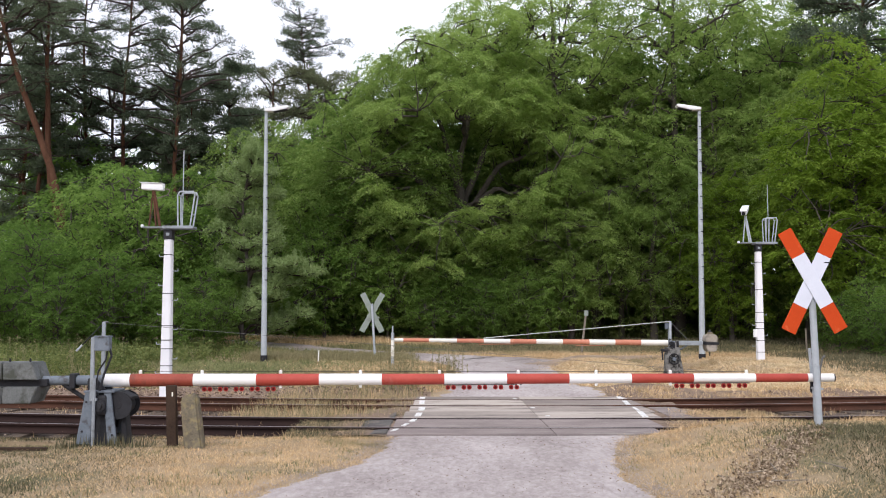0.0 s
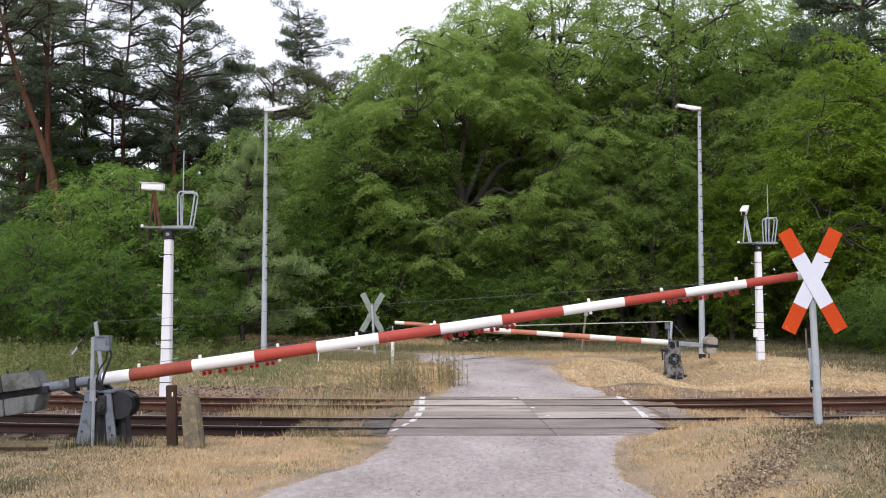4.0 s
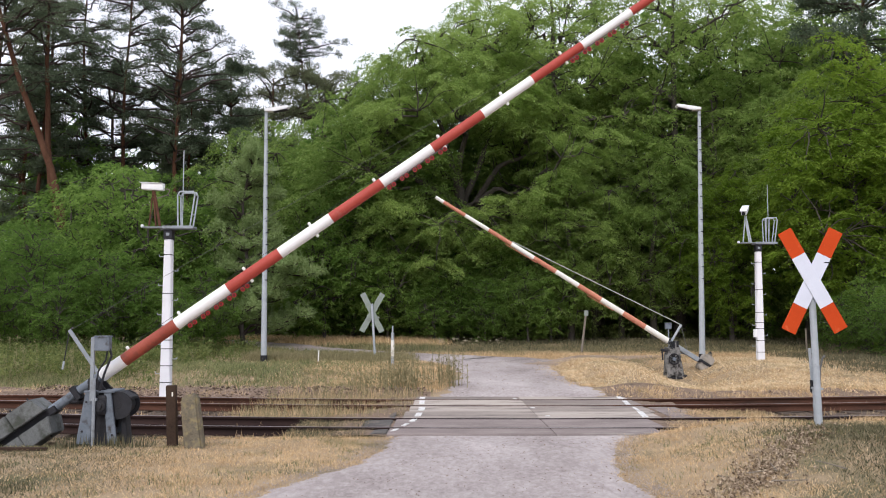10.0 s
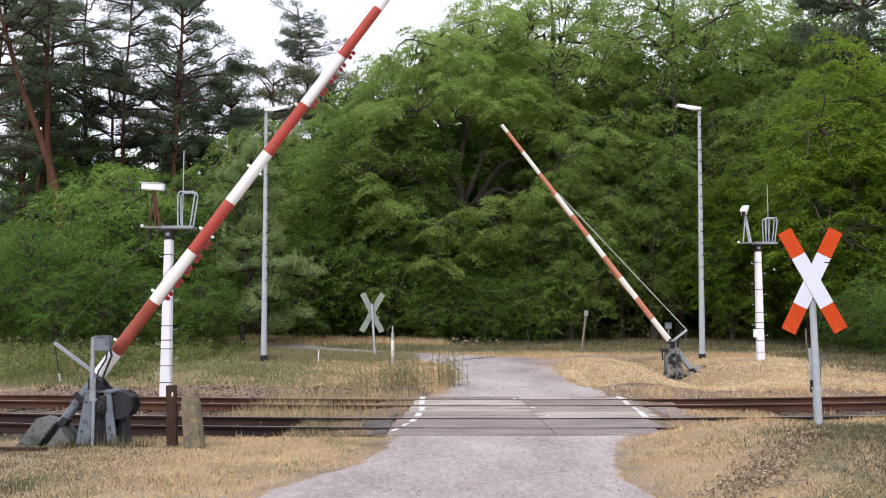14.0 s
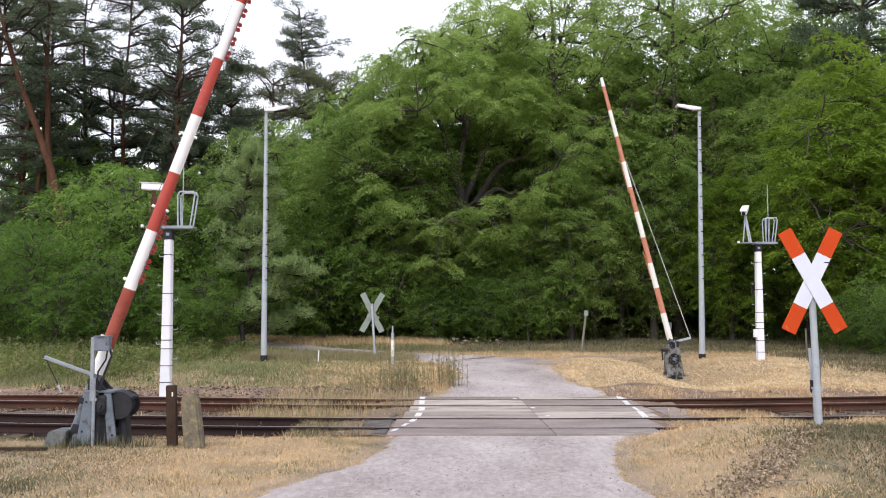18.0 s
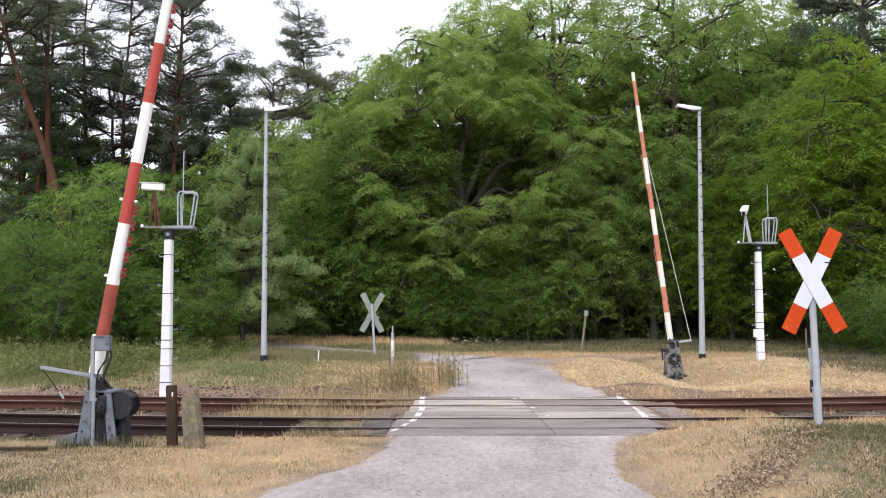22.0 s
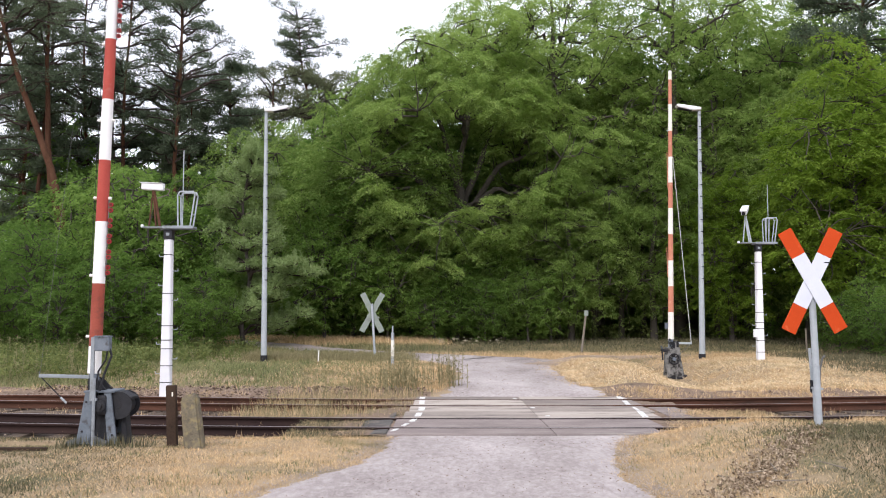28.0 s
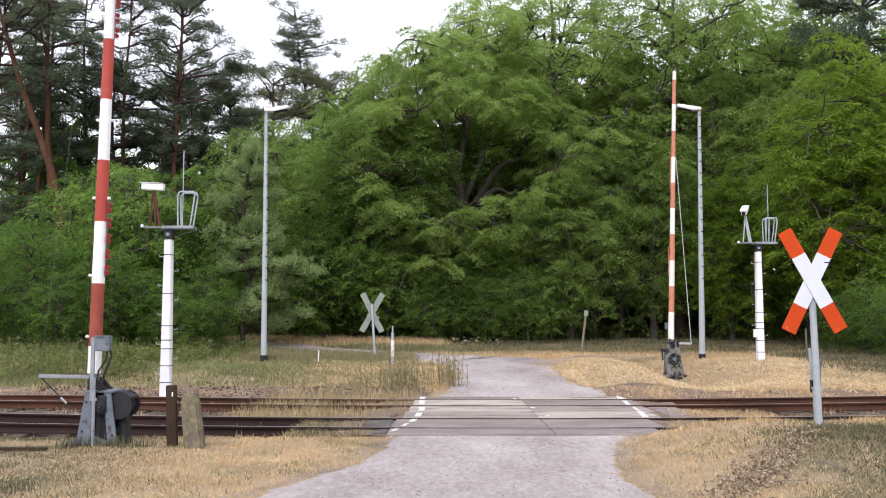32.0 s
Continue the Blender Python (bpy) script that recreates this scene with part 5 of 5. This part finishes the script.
    spread_copies(t, [(3.9, 48.6, 0, 1.0), (4.6, 51.5, 70, 1.1), (7.9, 50.0, 140, 0.95), (8.9, 47.8, 200, 1.0), (10.6, 50.8, 260, 1.05), (13.6, 47.6, 320, 0.9), (15.0, 49.5, 30, 1.0), (6.9, 52.2, 110, 1.1)])
    # pines
    g = pine("leaning_pine_tree", 61, 23.5, 14.0, 3.4, M_NEEDLE, "tall leaning Scots pine with orange bark", lean=(-6.5, 0), trunk_r=0.22, tiers=14)
    spread_copies(g, [(-17.9, 48.0, 0, 1.0)])
    g = pine("leaning_pine_tree", 63, 22.5, 13.0, 3.2, M_NEEDLE, "Scots pine with a bare orange trunk that leans slightly", lean=(-1.7, 0), trunk_r=0.20, tiers=14)
    spread_copies(g, [(-20.3, 50.5, 0, 1.0)])
    h = pine("pine_tree", 67, 20.5, 8.5, 3.5, M_NEEDLE, "Scots pine with a ragged blue-green crown", lean=(0.5, 0.2), trunk_r=0.14, tiers=16)
    spread_copies(h, [(-15.9, 55, 0, 1.08), (-18.9, 57, 130, 1.15), (-24.5, 55, 45, 1.1), (-26.5, 62, 15, 1.25), (23.0, 49, 10, 1.12), (-21.9, 59, 210, 1.16), (-23.4, 49, 80, 1.05), (-16.6, 59, 100, 1.18)])
    k = pine("pine_tree", 83, 15.5, 1.6, 3.3, M_NEEDLE, "dark pine with branches down to the shrubs", lean=(0.2, 0.1), trunk_r=0.2, tiers=15, per=50, needle=0.17, clump_r=0.34, up=0.25, tufts_each=19, profile=(0.75, 1.0, 0.95, 0.85, 0.7, 0.45))
    spread_copies(k, [(-13.9, 60, 0, 1.14), (-15.4, 57.5, 60, 0.95), (-13.0, 58.5, 130, 0.9), (-20.6, 60, 170, 1.1), (-25.5, 57, 260, 1.05), (-17.6, 63, 100, 1.1), (-23.0, 54, 40, 0.95), (21.4, 46.6, 75, 1.42)])
    SWAYING.append((k, k.matrix_basis.copy(), DARK_SWAY))
    k = pine("pine_tree", 85, 15.5, 3.0, 3.4, M_GREYNEEDLE, "olive-grey pine with a rounded crown", lean=(0.2, 0.1), trunk_r=0.2, tiers=14, per=44, needle=0.19, clump_r=0.36, tufts_each=18, profile=(1.0, 1.0, 1.0, 0.95, 0.8, 0.55))
    spread_copies(k, [(-13.0, 71, 30, 1.25), (-8.8, 72, 215, 1.18), (-10.8, 68, 120, 0.92)])
    i = pine("lone_pine_tree", 71, 26.6, 17.2, 3.7, M_NEEDLE, "tall lone pine with a flat-topped grey-green crown", lean=(-3.3, 0), trunk_r=0.2, tiers=17, clump_r=0.27, per=34, needle=0.16, profile=(0.66, 0.58, 0.52, 0.55, 0.64, 0.74), whorl=(5, 9), tufts_each=12, up=0.4,
             arms=((0.66, 0.05, 1.75), (0.62, -0.2, 1.5), (0.36, 0.25, 1.1)))
    spread_copies(i, [(-8.5, 76, 0, 0.975)])
    SWAYING.append((i, i.matrix_basis.copy(), LONE_SWAY))
    j = pine("young_pine_tree", 79, 9.0, 0.4, 2.4, M_YOUNGPINE, "young grey-green pine with upright shoots", lean=(0.1, 0), trunk_r=0.1, bark=M_BARK, tiers=16, per=60, needle=0.15, clump_r=0.25, profile=(1.0, 1.0, 0.85, 0.65, 0.45, 0.22), up=0.6, tufts_each=14, arms=((0.33, -0.25, 1.4), (0.3, -0.6, 1.3), (0.72, 0.1, 1.25)), shoots=260)
    spread_copies(j, [(-8.5, 41.2, 0, 0.98)])
    # the closed depth of the wood
    rng = np.random.default_rng(97)
    n = 2200
    t = rng.uniform(0, 1, n)
    x = rng.uniform(-75, 80, n)
    cen = np.stack([x, 84 + rng.normal(0, 3, n) + 0.004 * x * x, 0.8 + 11.5 * t ** 1.2 + 1.6 * np.sin(x * 0.31)], -1)
    low = np.stack([rng.uniform(-60, 65, 700), rng.uniform(63, 80, 700), rng.uniform(-0.3, 3.6, 700) + 1.0], -1)
    near = np.stack([rng.uniform(-28, 30, 420), rng.uniform(55, 62, 420), rng.uniform(0.2, 3.4, 420) + 0.8], -1)
    west = np.stack([rng.uniform(-50, -9, 420), rng.uniform(67, 75, 420), rng.uniform(0.5, 13.0, 420)], -1)
    cen = np.concatenate([cen, low, near, west])
    v, q = leaf_cloud(rng, cen, rng.uniform(0.9, 1.9, len(cen)), 30, 0.62, 0.19, 0.7, 0.2)
    tagged(mesh_object("far_woods", v, q, M_OAK), "dense dark green wood in the distance", "woods", kind="stuff")


def blades(name, x, y, h0, h1, mat, label, width=0.006, lean=0.5, lift=0.0):
    """Single grass blades, one triangle each, standing on the land."""
    rng = np.random.default_rng(len(x) + 7)
    n = len(x)
    h = rng.uniform(h0, h1, n)
    a, t = rng.uniform(0, 6.283, n), rng.uniform(0, 6.283, n)
    z = land(x, y) + lift
    w = width * rng.uniform(0.7, 1.6, n)
    l = np.abs(rng.normal(0, lean, n)) * h
    v = np.stack([np.stack([x - np.cos(a) * w, y - np.sin(a) * w, z - 0.02], -1), np.stack([x + np.cos(a) * w, y + np.sin(a) * w, z - 0.02], -1),
                  np.stack([x + np.cos(t) * l, y + np.sin(t) * l, z + h], -1)], 1).reshape(-1, 3)
    return tagged(mesh_object(name, v, np.arange(3 * n).reshape(-1, 3), mat), label, "grass", kind="stuff")


def tufted(rng, n, x0, x1, y0, y1, clusters, spread):
    """Points gathered into tufts."""
    cx, cy = rng.uniform(x0, x1, clusters), rng.uniform(y0, y1, clusters)
    k = rng.integers(0, clusters, n)
    return cx[k] + rng.normal(0, spread, n), cy[k] + rng.normal(0, spread, n)


def build_grass():
    rng = np.random.default_rng(5)

    def clear(x, y, margin=0.0):
        deck = (x > -0.62) & (x < np.interp(y, (15.5, 15.9, 17.6, 18.6), (3.42, 3.64, 4.0, 4.4))) & (y > 14.6) & (y < 22.2)
        pit = (x > -7.1) & (x < -4.6) & (y > 13.18) & (y < 13.82)
        fx, fy = np.array(FORK).T
        path = (x > 3.2) & (x < 19) & (np.abs(y - np.interp(x, fx, fy)) < 0.5) & (np.sin(91.7 * x + 57.3 * y) > -0.75)
        k = ~on_lane(x, y, margin) & ~deck & ~pit & ~path
        return x[k], y[k]

    # mown straw on the near verges, giving way to dull grass towards the sides
    x, y = tufted(rng, 205000, -8, 8.5, 7.5, 14.55, 6000, 0.10)
    x, y = clear(x, y, -np.abs(rng.normal(0, 0.22, len(x))) - 0.14 * (np.sin(2.3 * y + np.sign(x)) + np.sin(5.3 * y + 2 * np.sign(x)) * 0.6) * (y < 13.9))
    # The dull grass is grey-green by nature; its darkness also carries the sides' shade.
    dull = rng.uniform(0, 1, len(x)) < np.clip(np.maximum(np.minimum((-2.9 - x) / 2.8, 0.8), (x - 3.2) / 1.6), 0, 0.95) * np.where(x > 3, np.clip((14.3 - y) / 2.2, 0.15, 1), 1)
    blades("verge_grass", x[~dull], y[~dull], 0.010, 0.042, M_STRAW, "short straw-coloured mown grass on the verge", 0.0048, 2.2)
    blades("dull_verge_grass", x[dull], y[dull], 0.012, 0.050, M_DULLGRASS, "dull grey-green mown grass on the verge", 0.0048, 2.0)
    # Further dark blades put shade into the colour of the right verge.
    x, y = tufted(rng, 42000, 4.0, 8.5, 8.4, 14.2, 1200, 0.11)
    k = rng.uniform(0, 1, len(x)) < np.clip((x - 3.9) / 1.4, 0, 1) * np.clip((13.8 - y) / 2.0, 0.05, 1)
    blades("shaded_verge_grass", x[k], y[k], 0.025, 0.07, M_DULLGRASS, "grey-green grass on the right verge, its dark colour standing in for shade", 0.007, 1.8)
    x, y = tufted(rng, 9000, -8, 8.5, 8.5, 14.6, 320, 0.12)
    x, y = clear(x, y, 0.05)
    blades("verge_tufts", x, y, 0.02, 0.065, M_GREENGRASS, "green and straw grass tufts on the verge", 0.006, 0.7)
    # around the rails
    x, y = tufted(rng, 17000, -12, 14, 14.4, 24.6, 560, 0.12)
    x, y = clear(x, y)
    k = ~((x < -2.4) & (y > 14.9) & (y < 17.6) & (rng.uniform(0, 1, len(x)) < 0.88))
    x, y = x[k], y[k]
    blades("track_grass", x, y, 0.03, 0.15, M_STRAW, "sparse dry grass between the rails", 0.006, 0.6)
    x, y = tufted(rng, 11000, -4.4, -0.65, 17.4, 22.6, 380, 0.15)
    x, y = clear(x, y)
    blades("track_straw", x, y, 0.015, 0.09, M_STRAW, "short dry straw between the rails by the crossing", 0.007, 1.5)
    x, y = tufted(rng, 9500, -4.0, -0.65, 17.4, 23.6, 330, 0.12)
    x, y = clear(x, y)
    blades("track_stalks", x[::2], y[::2], 0.05, 0.30, M_STRAW, "dry straw stalks beside the crossing deck", 0.006, 0.5)
    x, y = x[1::2], y[1::2]
    blades("track_weeds", x, y, 0.06, 0.34, M_WEED, "dry weeds beside the crossing deck", 0.006, 0.45)
    x, y = tufted(rng, 16000, 3.2, 9.5, 14.0, 15.5, 260, 0.12)
    x, y = clear(x, y)
    blades("rail_side_grass", x, y, 0.02, 0.10, M_STRAW, "straw grass hiding the near rail", 0.0055, 1.0)
    x = np.concatenate([rng.normal(-1.2, 0.24, 3600), rng.normal(4.35, 0.22, 2600), rng.uniform(3.2, 4.4, 1400)])
    y = np.concatenate([rng.uniform(14.8, 22.4, 6200), rng.normal(14.85, 0.14, 1400)])
    k = (x < -0.9) | (x > 4.1) | (y < 15.2)
    blades("deck_edge_weeds", x[k], y[k], 0.04, 0.20, M_WEED, "dry weeds along the edge of the crossing deck", 0.006, 0.6)
    x = np.concatenate([rng.uniform(-2.45, -1.25, 7000), rng.uniform(3.6, 6.2, 12000)])
    y = np.concatenate([rng.uniform(14.7, 17.15, 7000), rng.uniform(14.7, 18.9, 12000)])
    k = (x < 0) | (x > 3.65 + 0.45 * np.clip((y - 15.5) / 2, 0, 1.6))
    x, y = x[k], y[k]
    k = np.abs(y - 15.6) > 0.06
    k &= np.abs(y - 17.1) > 0.06
    green = rng.uniform(0, 1, len(x)) < np.where(x < 0, 0.7, 0.15)
    blades("rail_fill_straw", x[k & ~green], y[k & ~green], 0.03, 0.12, M_STRAW, "dry grass on the earth between the rails", 0.006, 0.9, 0.10)
    blades("rail_fill_greens", x[k & green], y[k & green], 0.03, 0.13, M_DULLGRASS, "grey-green weeds on the earth between the rails", 0.006, 0.8, 0.10)
    # meadow beyond
    x, y = tufted(rng, 90000, -24, -0.2, 24.3, 42, 3600, 0.22)
    x, y = clear(x, y, 0.1)
    short = (x > -8.5) & (y < 35)
    blades("meadow_edge_grass", x[short], y[short], 0.03, 0.12, M_GREENGRASS, "short mixed grass beside the lane", 0.010, 1.1)
    x, y = x[~short], y[~short]
    blades("meadow_grass", x, y, 0.05, 0.27, M_GREENGRASS, "tall drying meadow grass", 0.010, 0.9)
    x, y = tufted(rng, 50000, -10, 0.6, 24.2, 34, 1300, 0.2)
    x, y = clear(x, y)
    k = rng.uniform(0, 1, len(x)) < np.clip((x + 5.0) / 4.5, 0.06, 1)
    x, y = x[k], y[k]
    blades("meadow_straw", x, y, 0.03, 0.13, M_STRAW, "straw-yellow meadow grass", 0.010, 1.1)
    x, y = tufted(rng, 84000, 2.8, 22, 24.2, 38, 3600, 0.16)
    k = ~((np.abs(x - 7.3) < 0.7) & (y > 30.2) & (y < 32)) & (y > bank_top(x) + rng.normal(-0.1, 0.15, len(x)))
    x, y = clear(x[k], y[k], -np.abs(rng.normal(0, 0.38, k.sum())))
    blades("far_verge_grass", x, y, 0.015, 0.075, M_STRAW, "short straw-coloured grass beyond the rails", 0.012, 2.0)
    green = np.random.default_rng(63)
    x, y = tufted(green, 42000, -16, -2.4, 24.3, 33.5, 620, 0.28)
    k = green.uniform(0, 1, len(x)) < np.clip((-x - 2.0) / 5, 0.05, 1) * np.clip(0.55 + 0.5 * np.sin(0.9 * x + 0.7 * y) + 0.03 * (y - 26), 0.1, 1)
    x, y = clear(x[k], y[k], 0.1)
    blades("meadow_green_patches", x, y, 0.05, 0.19, M_LUSHGRASS, "soft grey-green grass patches in the drying meadow", 0.010, 0.9)
    # bleached patches on the mound, thin straw straggling down the bank
    more = np.random.default_rng(61)
    x, y = tufted(more, 46000, 3.0, 16, 24.6, 33.4, 420, 0.30)
    k = ~((np.abs(x - 7.3) < 0.6) & (y > 30.4) & (y < 32)) & (y > bank_top(x) - 0.15) & (more.uniform(0, 1, len(x)) < np.clip((16 - x) / 7, 0.1, 1))
    x, y = clear(x[k], y[k], 0.05)
    blades("bleached_grass", x, y, 0.02, 0.07, M_BLEACHED, "bleached pale straw lying on the mound", 0.013, 2.6)
    x, y = tufted(more, 7000, 4.4, 20, 22.7, 24.6, 240, 0.14)
    x, y = clear(x, y, 0.1)
    blades("bank_stalks", x, y, 0.03, 0.12, M_STRAW, "thin dry straw straggling over the bare bank", 0.009, 1.4, 0.035)
    x, y = tufted(more, 34000, 11.6, 22, 27.5, 36.5, 520, 0.30)
    k = more.uniform(0, 1, len(x)) < np.clip((x - 11.4) / 2.2, 0, 1)
    x, y = x[k], y[k]
    x, y = clear(x, y, 0.1)
    blades("dull_mound_grass", x, y, 0.05, 0.22, M_DULLGRASS, "dull grey-green grass towards the wood", 0.012, 0.9)
    x, y = tufted(rng, 36000, -4, 24, 36.5, 42, 1200, 0.25)
    x, y = clear(x, y)
    blades("wood_edge_grass", x, y, 0.04, 0.17, M_WEED, "brown-green grass along the wood's edge", 0.012, 1.0)
    x, y = tufted(rng, 30000, -3, 20, 35.2, 38.4, 700, 0.28)
    x, y = clear(x, y)
    blades("lane_side_straw", x, y, 0.03, 0.15, M_STRAW, "straw-yellow grass along the bend of the lane", 0.012, 0.5)
    x, y = tufted(rng, 36000, -2.5, 24, 38.2, 47, 1100, 0.3)
    x, y = clear(x, y)
    blades("shade_grass", x, y, 0.05, 0.22, M_DULLGRASS, "dim olive grass in the shade of the wood", 0.012, 0.7)
    x, y = tufted(rng, 15000, -7.0, -1.3, 34.4, 36.3, 330, 0.22)
    k = ~on_lane(x, y, -0.5)
    blades("lane_bend_grass", x[k], y[k], 0.06, 0.30, M_WEED, "dry brown-green grass before the bend of the lane", 0.011, 0.7)
    x, y = tufted(rng, 26000, -11, 0, 42.5, 48.5, 700, 0.3)
    x, y = clear(x, y, 0.1)
    blades("bank_straw", x, y, 0.05, 0.32, M_STRAW, "straw-yellow grass on the bank behind the lane", 0.013, 0.6)
    # low green herbs on the meadow
    x, y = rng.uniform(-21, -3.2, 1500), rng.uniform(25, 40, 1500)
    k = rng.uniform(0, 1, 1500) < np.clip((-x - 7.2) / 4, 0.0, 1) * np.clip((y - 23) / 9, 0.15, 1)
    x, y = clear(x[k], y[k], 0.2)
    r = rng.uniform(0.18, 0.5, len(x))
    v, f = leaf_cloud(rng, np.stack([x, y, land(x, y) + r * 0.7], -1), r, 75, 0.12, 0.022, 0.9, -0.1)
    tagged(mesh_object("meadow_herbs", v, f, M_HERB), "low green herbs and seedlings on the meadow", "herbs", kind="stuff")
    x, y = rng.uniform(-6, 24, 420), rng.uniform(46.5, 58, 420)
    x, y = clear(x, y, 0.2)
    r = rng.uniform(0.25, 0.6, len(x))
    v, f = leaf_cloud(rng, np.stack([x, y, land(x, y) + r * 0.6], -1), r, 50, 0.16, 0.035, 0.8, -0.1)
    tagged(mesh_object("wood_floor_herbs", v, f, M_HERB), "low green herbs on the floor of the wood", "herbs", kind="stuff")
    x, y = rng.uniform(-0.6, 2.6, 34), rng.uniform(40.6, 42.0, 34)
    v, f = leaf_cloud(rng, np.stack([x, y, land(x, y) + rng.uniform(0.2, 0.45, 34)], -1), np.full(34, 0.08), 8, 0.05, 0.02, 0.5)
    tagged(mesh_object("white_flowers", v, f, M_FLOWER), "small white flower heads at the wood's edge", "flowers", kind="stuff")
    x, y = tufted(rng, 80, -17, -8.5, 24.6, 35, 40, 0.25)
    z = land(x, y)
    foot = np.stack([x, y, z - 0.03], -1)
    tip = foot + np.stack([rng.normal(0, 0.09, len(x)), rng.normal(0, 0.09, len(x)), rng.uniform(0.35, 1.0, len(x))], -1)
    v, f = tube_mesh([(np.stack([p, (p + q) / 2, q]), np.array([0.009, 0.008, 0.004]), 4) for p, q in zip(foot, tip)])
    stems = thing("meadow_stems", pose(0, 0, 0), "tall dry stems standing in the meadow", "weeds", kind="stuff")
    mesh_object("stalks", v, f, M_GREENGRASS, stems)
    cen = np.concatenate([foot + (tip - foot) * t for t in (0.55, 0.75, 0.95)])
    v, f = leaf_cloud(rng, cen, np.full(len(cen), 0.09), 9, 0.09, 0.012, 1.2, -0.5)
    mesh_object("seed_heads", v, f, M_GREENGRASS, stems)
    # tall weeds by the lane
    x = np.concatenate([rng.normal(-0.95, 0.48, 56), rng.normal(0.12, 0.19, 26), rng.uniform(-4.2, -1.2, 26)])
    y = np.concatenate([rng.normal(24.3, 0.5, 56), rng.normal(25.0, 0.3, 26), rng.uniform(22.4, 24.8, 26)])
    z = land(x, y)
    h = rng.uniform(0.4, 1.05, len(x)) * np.where(x < -1.9, 0.6, 1.0)
    tip = np.stack([x + rng.normal(0, 0.06, len(x)), y + rng.normal(0, 0.06, len(x)), z + h], -1)
    foot = np.stack([x, y, z - 0.03], -1)
    v, f = tube_mesh([(np.stack([p, (p + q) / 2, q]), np.array([0.008, 0.007, 0.003]), 4) for p, q in zip(foot, tip)])
    weeds = thing("tall_weeds", pose(0, 0, 0), "tall brown-green weeds at the lane side", "weeds", kind="stuff")
    mesh_object("stems", v, f, M_WEED, weeds)
    cen = np.concatenate([foot + (tip - foot) * t for t in (0.3, 0.5, 0.65, 0.8, 0.92)])
    v, f = leaf_cloud(rng, cen, np.full(len(cen), 0.07), 8, 0.075, 0.010, 1.3, -0.5)
    mesh_object("leaves", v, f, M_WEED, weeds)
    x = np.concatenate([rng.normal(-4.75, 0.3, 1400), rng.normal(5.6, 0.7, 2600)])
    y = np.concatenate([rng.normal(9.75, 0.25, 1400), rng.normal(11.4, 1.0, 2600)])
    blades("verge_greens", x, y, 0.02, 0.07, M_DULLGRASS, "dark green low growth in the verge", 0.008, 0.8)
    # green weeds round the foot of the barrier stand
    x, y = tufted(rng, 230, -5.2, -3.95, 12.9, 13.2, 26, 0.05)
    blades("stand_weeds", x, y, 0.05, 0.20, M_DULLGRASS, "green weeds round the barrier stand", 0.008, 0.4)


def build_litter():
    rng = np.random.default_rng(9)
    n = 650
    x = rng.normal(3.4, 0.52, n)
    y = rng.normal(10.2, 0.28, n) + 1.15 * (x - 3.4)
    k = x > 2.4
    x, y = x[k], y[k]
    n = len(x)
    z = land(x, y) + rng.uniform(0.015, 0.06, n)
    c = np.stack([x, y, z], -1)
    v, f = leaf_cloud(rng, c, np.full(n, 0.025), 6, 0.034, 0.010, 0.6, 0.0)
    heap = mesh_object("leaf_litter_heap", v, f, M_DEADLEAF)
    tagged(heap, "heap of dead brown leaves and wood chips", "leaf litter", kind="stuff")
    for i in range(7):
        a, r = rng.uniform(0, 6.28), rng.uniform(0.06, 0.18)
        px, py = 3.4 + rng.normal(0, 0.4), 10.2 + rng.normal(0, 0.4)
        pz = float(land(px, py)) + 0.04
        part("twig", rodded(((px - r * math.cos(a), py - r * math.sin(a), pz), (px + r * math.cos(a), py + r * math.sin(a), pz + 0.04), 0.008, 0.004), seg=6), M_TIMBER, heap)
    n = 260
    x, y = tufted(rng, n, -2.0, 2.6, 8.4, 14.7, 60, 0.16)
    lo, hi = lane_edges(y)
    k = (x > lo) & (x < hi)
    x, y = x[k], y[k]
    scatter_stones("lane_pebbles", x, y, 0.003, 0.011, M_BANK, "small pebbles strewn on the lane", 0.027)
    x, y = tufted(np.random.default_rng(71), 420, -1.0, 2.4, 8.6, 14.0, 70, 0.17)
    lo, hi = lane_edges(y)
    k = (x > lo) & (x < hi)
    scatter_stones("lane_crumbs", x[k], y[k], 0.004, 0.012, M_BANK, "dark crumbs of earth and bark on the lane", 0.027)
    y = np.concatenate([rng.uniform(8.6, 14.5, 6500), rng.uniform(22.6, 34, 2400)])
    lo, hi = lane_edges(y)
    x = np.where(rng.uniform(0, 1, len(y)) < 0.5, lo - rng.normal(0.0, 0.11, len(y)), hi + rng.normal(0.0, 0.11, len(y)))
    scatter_stones("lane_edge_gravel", x, y, 0.003, 0.008, M_LANE, "pale gravel strewn along the edges of the lane", 0.012)
    n = 220
    y = rng.uniform(22.3, 34, n)
    lo, hi = lane_edges(y)
    x = lo + (hi - lo) * rng.uniform(0, 1, n)
    scatter_stones("lane_pebbles", x, y, 0.008, 0.02, M_BANK, "small pebbles strewn on the lane", 0.027)


# ---------------------------------------------------------------- build
build_ground()
build_lane()
build_ballast()
NEAR = build_near_barrier()
FAR = build_far_barrier()
build_crossbucks()
build_mast(pose(-6.41, 22.3, 0.0), 0, "white concrete mast with a rusty camera stand", 3)
build_mast(pose(10.43, 31.6, 0.40), 62, "white concrete mast with a camera above the grass", -26)
build_lamps()
build_posts()
build_woods()
build_grass()
build_litter()
build_tracks()
motions()
